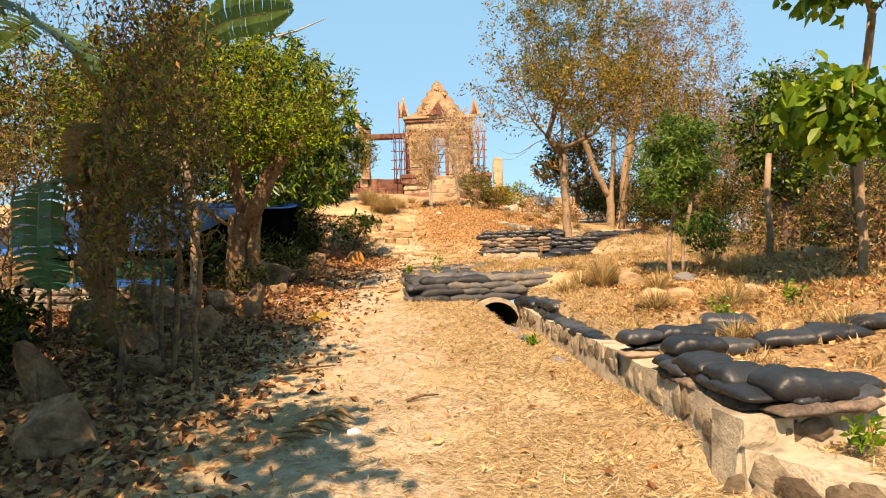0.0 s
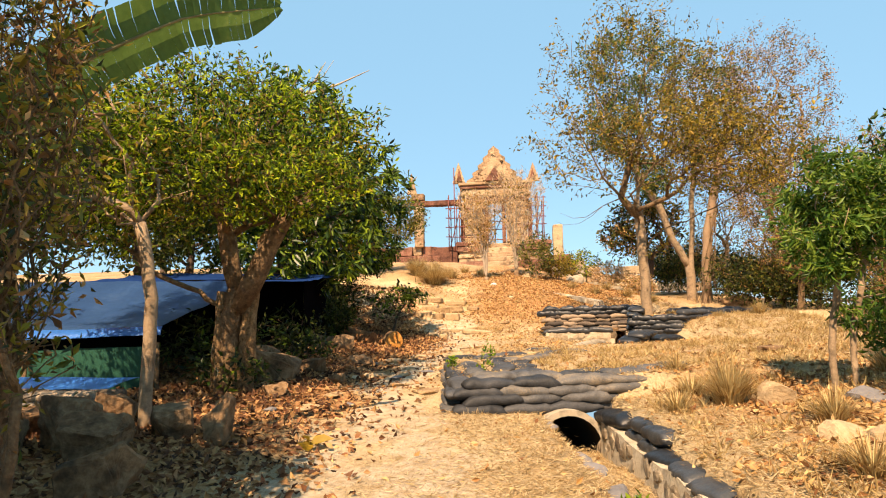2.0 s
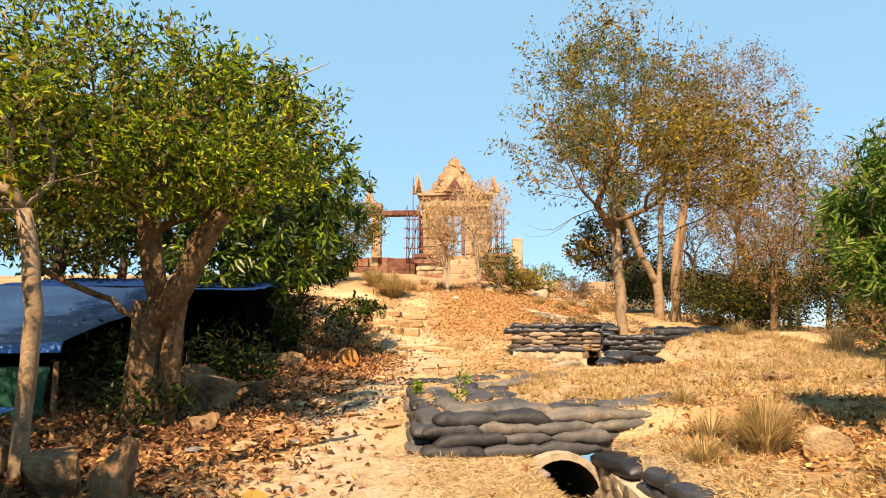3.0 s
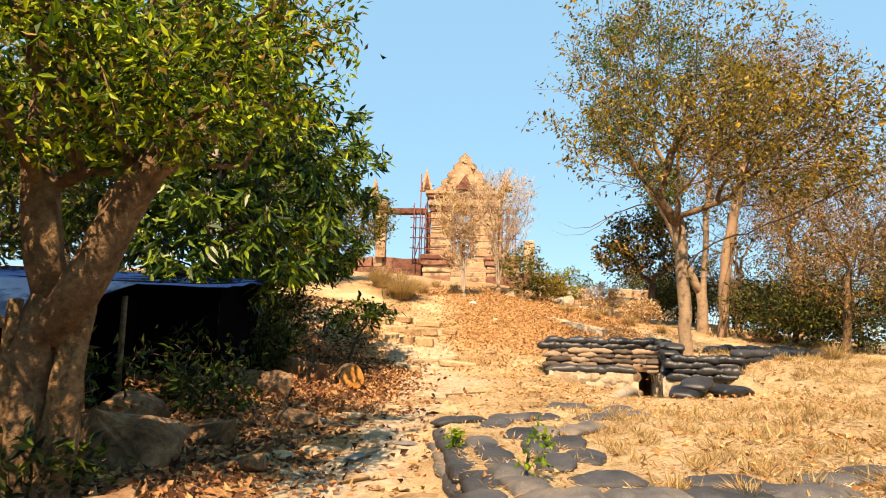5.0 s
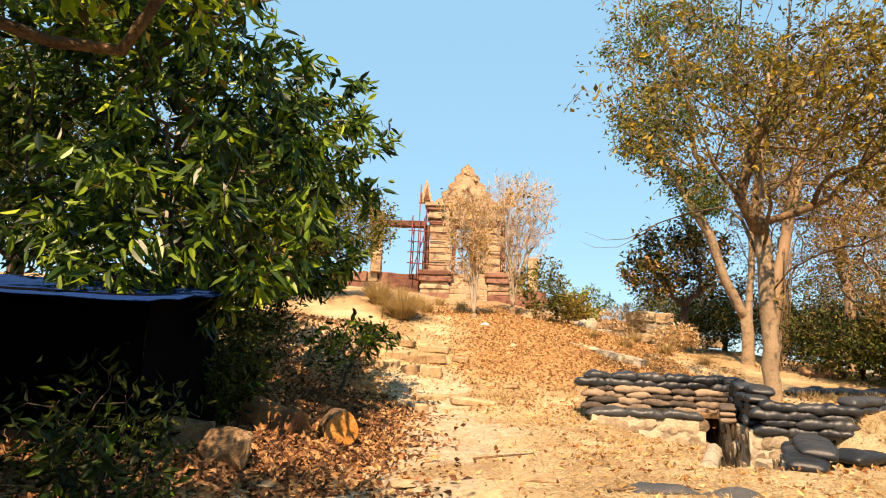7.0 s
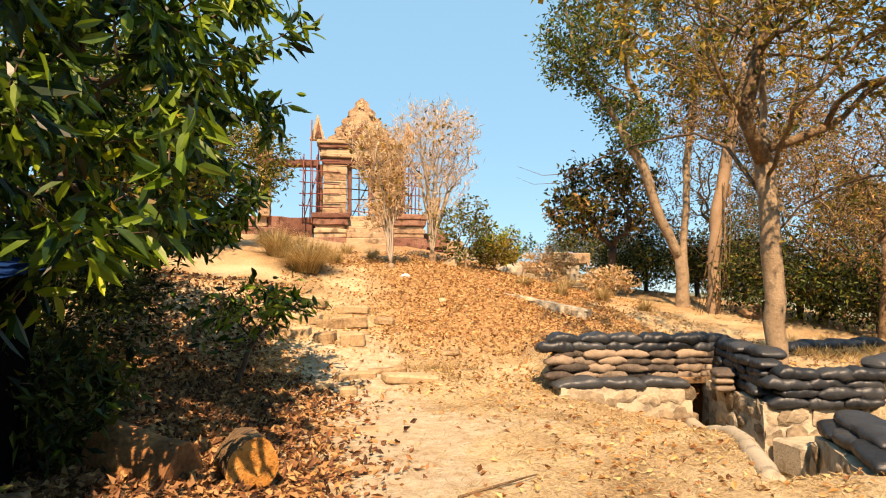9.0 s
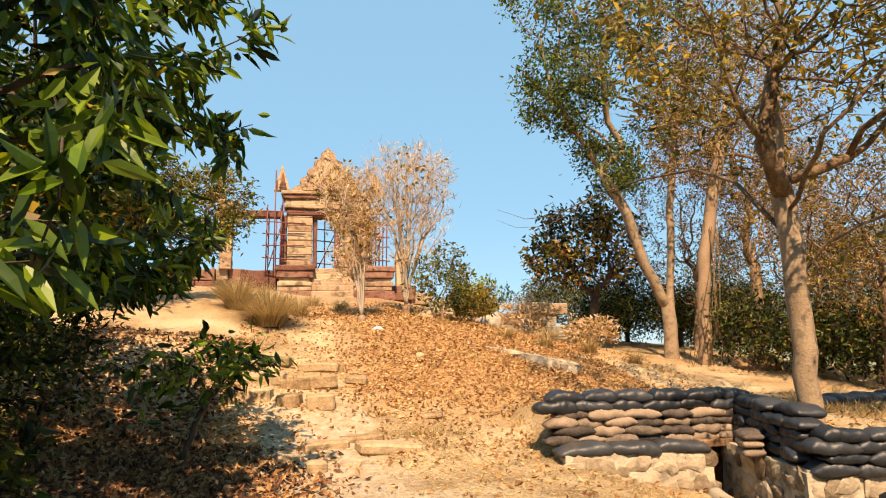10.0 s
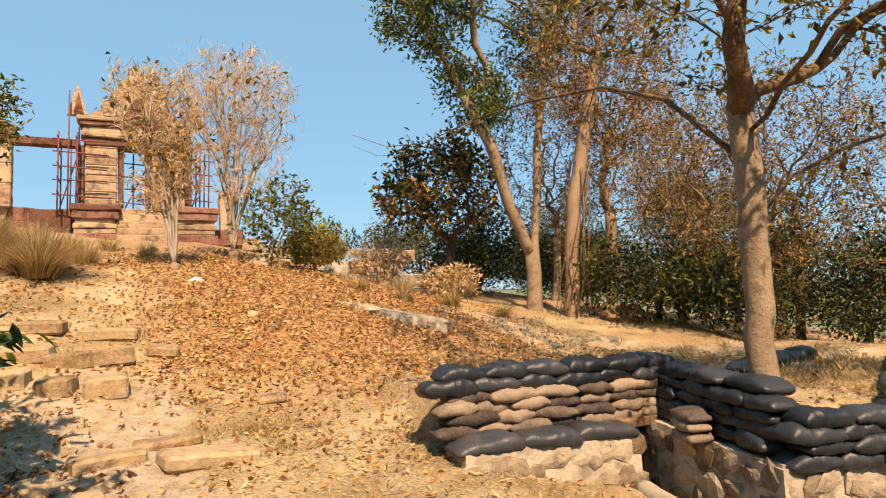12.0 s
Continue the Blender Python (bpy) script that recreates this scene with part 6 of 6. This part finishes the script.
# ---- small things on the ground ----
lr = random.Random(77)
for k in range(6):
    x, y = -1.15 + 0.05 * k, 4.25 + 0.06 * k
    v, f = tube([(x - 0.02, y, ground_z(x, y) + 0.03 + 0.012 * k), (x + 0.13, y + 0.03, ground_z(x, y) + 0.04 + 0.012 * k), (x + 0.25, y - 0.02, ground_z(x, y) + 0.03)], [0.006, 0.022, 0.004], 4)
    tagged(put("dry_frond", mesh_of("dry_frond", v, f, M["banana_dry"])), "curled dry brown banana frond on the path", "dry leaf", "fallen fronds")
for x0, y0, x1, y1 in ((-0.35, 5.1, -0.1, 5.3), (-1.6, 6.0, -1.1, 6.3), (-0.9, 17.0, -0.2, 17.4), (0.2, 15.6, 1.1, 15.9)):
    v, f = tube([(x0, y0, ground_z(x0, y0) + 0.02), ((x0 + x1) / 2, (y0 + y1) / 2, ground_z(x0, y0) + 0.035), (x1, y1, ground_z(x1, y1) + 0.02)], [0.014, 0.012, 0.006], 5)
    tagged(put("stick", mesh_of("stick", v, f, M["bark"], True)), "short dry stick on the trodden path", "stick", "fallen sticks")
bm = lump((0.06, 0.05, 0.04), 901, 1, 0.5, 2)
tagged(part("paper_scrap", bm, M["paper"], m=Matrix.Translation((-0.66, 4.42, ground_z(-0.66, 4.42) + 0.015))), "crumpled white paper scrap on the path", "litter")

# ---- scattered leaves, straw and grass ----


def scatter(n, x0, x1, y0, y1, keep, r):
    x, y = r.uniform(x0, x1, n), r.uniform(y0, y1, n)
    ok = r.uniform(size=n) < keep(x, y)
    x, y = x[ok], y[ok]
    z = height(x, y) + np.array([bumpy(a, b) for a, b in zip(x, y)])
    return np.stack([x, y, z], 1)


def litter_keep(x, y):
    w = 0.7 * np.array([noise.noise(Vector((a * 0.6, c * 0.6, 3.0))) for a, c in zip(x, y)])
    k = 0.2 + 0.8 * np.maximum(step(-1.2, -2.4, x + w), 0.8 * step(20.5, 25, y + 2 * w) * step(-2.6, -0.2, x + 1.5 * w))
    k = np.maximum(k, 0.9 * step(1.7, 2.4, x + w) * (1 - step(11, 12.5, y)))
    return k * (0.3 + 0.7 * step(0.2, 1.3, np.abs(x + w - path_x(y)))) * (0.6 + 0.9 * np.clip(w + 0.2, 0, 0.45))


rl = np.random.default_rng(5)
# the second litter, left of the path, has tree shade in its colour
for zone, size, mt, lb in ((((34000, -2, 6, 2, 32), (36000, -3, 4.5, 21, 30), (16000, 1.4, 5.5, 6, 14), (9000, 0.2, 5, 15, 22)), 0.07, "litter", "dry orange-brown leaves strewn over the ground"),
                           (((60000, -6, -1.0, 2, 21), (24000, -5.5, -1.3, 15, 22), (7000, -5.5, -2.9, 22, 26)), 0.085, "litter_shaded", "reddish-brown fallen leaves, coloured darker for the tree shade")):
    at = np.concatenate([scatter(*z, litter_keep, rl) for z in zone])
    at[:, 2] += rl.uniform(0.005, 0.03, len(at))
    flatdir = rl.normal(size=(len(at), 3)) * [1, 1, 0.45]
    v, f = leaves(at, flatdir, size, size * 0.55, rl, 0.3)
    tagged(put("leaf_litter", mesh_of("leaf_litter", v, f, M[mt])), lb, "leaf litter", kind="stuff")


def straw_keep(x, y):
    k = step(-1.6, -0.4, x) * (1 - step(22, 24, y)) + 0.35 * step(22, 24, y)
    return k * (0.3 + 0.7 * step(0.4, 1.2, np.abs(x - path_x(y)))) * np.where((x > 2.2) & (x < 4.3) & (y > 16.5) & (y < 21), 0.05, 1.0)


at = np.concatenate([scatter(95000, -2, 7, 2, 22, straw_keep, rl), scatter(60000, -1.8, 2.2, 2, 11, straw_keep, rl), scatter(16000, -4, 9, 21, 31, straw_keep, rl), scatter(50000, 1.5, 10, 11, 22, straw_keep, rl)])
at[:, 2] += 0.008
d = rl.normal(size=(len(at), 3)) * [1, 1, 0.22] + [0, 0, 0.18]
v, f = leaves(at, d, 0.075, 0.0055, rl, 0.1)
tagged(put("dry_grass", mesh_of("dry_grass", v, f, M["grass"])), "flattened pale straw on the ground", "grass", kind="stuff")


def tuft_keep(x, y):
    return straw_keep(x, y) * np.where((x < 4.3) & (y > 15.5) & (y < 21.5), 0.0, 1.0)


heart = np.concatenate([scatter(900, 0.6, 10, 11.5, 21, tuft_keep, rl), scatter(260, 1.6, 6, 4, 11, tuft_keep, rl), scatter(260, -3, 8, 21, 30, tuft_keep, rl)])
at = np.repeat(heart, 26, 0) + rl.normal(size=(len(heart) * 26, 3)) * [0.05, 0.05, 0.0]
d = rl.normal(size=(len(at), 3)) * [0.6, 0.6, 0.2] + [0, 0, 0.75]
v, f = leaves(at, d, 0.13, 0.006, rl, 0.2)
tagged(put("grass_tufts", mesh_of("grass_tufts", v, f, M["clump"])), "small upright tufts of dry yellow grass", "grass", kind="stuff")


def grass_clump(x, y, hh, w, n, seed, label="tussock of dry arching grass", mat="clump"):
    r = np.random.default_rng(seed)
    z = ground_z(x, y) - 0.03
    verts, faces = [], []
    for k in range(n):
        a, q = r.uniform(0, 2 * math.pi), r.uniform(0.15, 1.0)
        L = hh * r.uniform(0.6, 1.1)
        d = np.array([math.cos(a), math.sin(a), 0])
        s = np.array([-math.sin(a), math.cos(a), 0]) * r.uniform(0.004, 0.009)
        b = np.array([x, y, z]) + d * w * 0.25 * r.uniform(0, 1)
        o = len(verts)
        for f in (0, 0.35, 0.7, 1.0):
            p = b + d * w * q * f ** 1.5 + np.array([0, 0, L * (f - 0.55 * q * f * f)])
            verts += [p - s * (1.05 - f), p + s * (1.05 - f)]
        for i in range(3):
            faces.append([o + 2 * i, o + 2 * i + 1, o + 2 * i + 3, o + 2 * i + 2])
    tagged(put("grass_tussock", mesh_of("grass_tussock", verts, faces, M[mat])), label, "grass", "grass tussocks")


for k, (x, y, hh, w, n) in enumerate(((2.3, 9.75, 0.65, 0.5, 640), (2.1, 10.4, 0.4, 0.4, 260), (2.75, 8.6, 0.4, 0.4, 300), (2.25, 7.1, 0.32, 0.45, 300), (2.9, 6.7, 0.36, 0.5, 320), (1.75, 9.6, 0.35, 0.35, 220), (-2.5, 27.2, 0.95, 1.0, 1700), (-3.2, 27.9, 0.9, 0.9, 900), (-1.9, 28.4, 0.6, 0.6, 320), (-3.3, 29.4, 0.7, 0.7, 300), (4.6, 27.6, 0.5, 0.5, 260), (3.4, 27.3, 0.45, 0.5, 220), (4.0, 28.6, 0.5, 0.6, 240), (2.6, 27.6, 0.4, 0.5, 200), (5.4, 27.0, 0.45, 0.5, 200), (3.9, 8.8, 0.5, 0.45, 240), (4.2, 10.4, 0.55, 0.5, 260), (7.2, 17.2, 0.7, 0.8, 380), (6.2, 19.4, 0.5, 0.5, 200), (6.2, 12.6, 0.6, 0.6, 260), (2.3, 5.3, 0.25, 0.3, 140), (3.0, 5.0, 0.3, 0.35, 140), (1.15, 11.35, 0.2, 0.25, 80), (2.2, 11.4, 0.3, 0.4, 160), (-2.2, 29.6, 0.6, 0.6, 300), (-0.9, 30.2, 0.5, 0.5, 240), (-3.8, 30.6, 0.6, 0.7, 300), (-1.6, 31.4, 0.5, 0.6, 240), (-2.9, 32.0, 0.5, 0.6, 240))):
    grass_clump(x, y, hh, w, n, 200 + k)
for k, (x, y, hh) in enumerate(((1.0, 8.0, 0.12), (-0.15, 11.6, 0.3), (2.5, 6.0, 0.2), (3.3, 6.3, 0.2), (2.05, 3.3, 0.16), (-0.75, 12.9, 0.14))):
    tree("weed", "small green weed growing among the bags", (x, y, ground_z(x, y)), [(0, 0, -0.05), (0, 0, hh * 0.3), (0, 0, hh * 0.5)], [((0, 0, hh * 0.8), (hh * 0.5, hh * 0.5, hh * 0.5), 1.0)], 14, M["bark_dark"], [(M["bigleaf"], 5, 0.06, 0.03, 0.03, 0.1, 1.0)], 0.006, 300 + k, twig=0.002, category="weed")
tagged(put("fallen_leaf", mesh_of("fallen_leaf", *leaves(np.array([[-1.86, 9.2, ground_z(-1.86, 9.2) + 0.05], [-1.8, 9.15, ground_z(-1.8, 9.15) + 0.05], [-1.9, 9.3, ground_z(-1.9, 9.3) + 0.06]]), np.array([[1, 0.2, 0.2], [-1, 0.4, 0.1], [0.3, -1, 0.3]]), 0.2, 0.12, rl), M["yellow"])), "bright yellow fallen leaf on the path", "dry leaf")

# ---- distance ----
ring = []
for k in range(121):
    a = 2 * math.pi * k / 120
    ring.append((math.cos(a), math.sin(a), 6 + 6 * noise.noise(Vector((math.cos(a) * 6, math.sin(a) * 6, 1.0)))))
bv, bf = [], []
for c, s, hgt in ring:
    bv += [(1900 * c, 1900 * s, -60), (1900 * c, 1900 * s, -8 + hgt)]
for k in range(120):
    bf.append([2 * k, 2 * k + 2, 2 * k + 3, 2 * k + 1])
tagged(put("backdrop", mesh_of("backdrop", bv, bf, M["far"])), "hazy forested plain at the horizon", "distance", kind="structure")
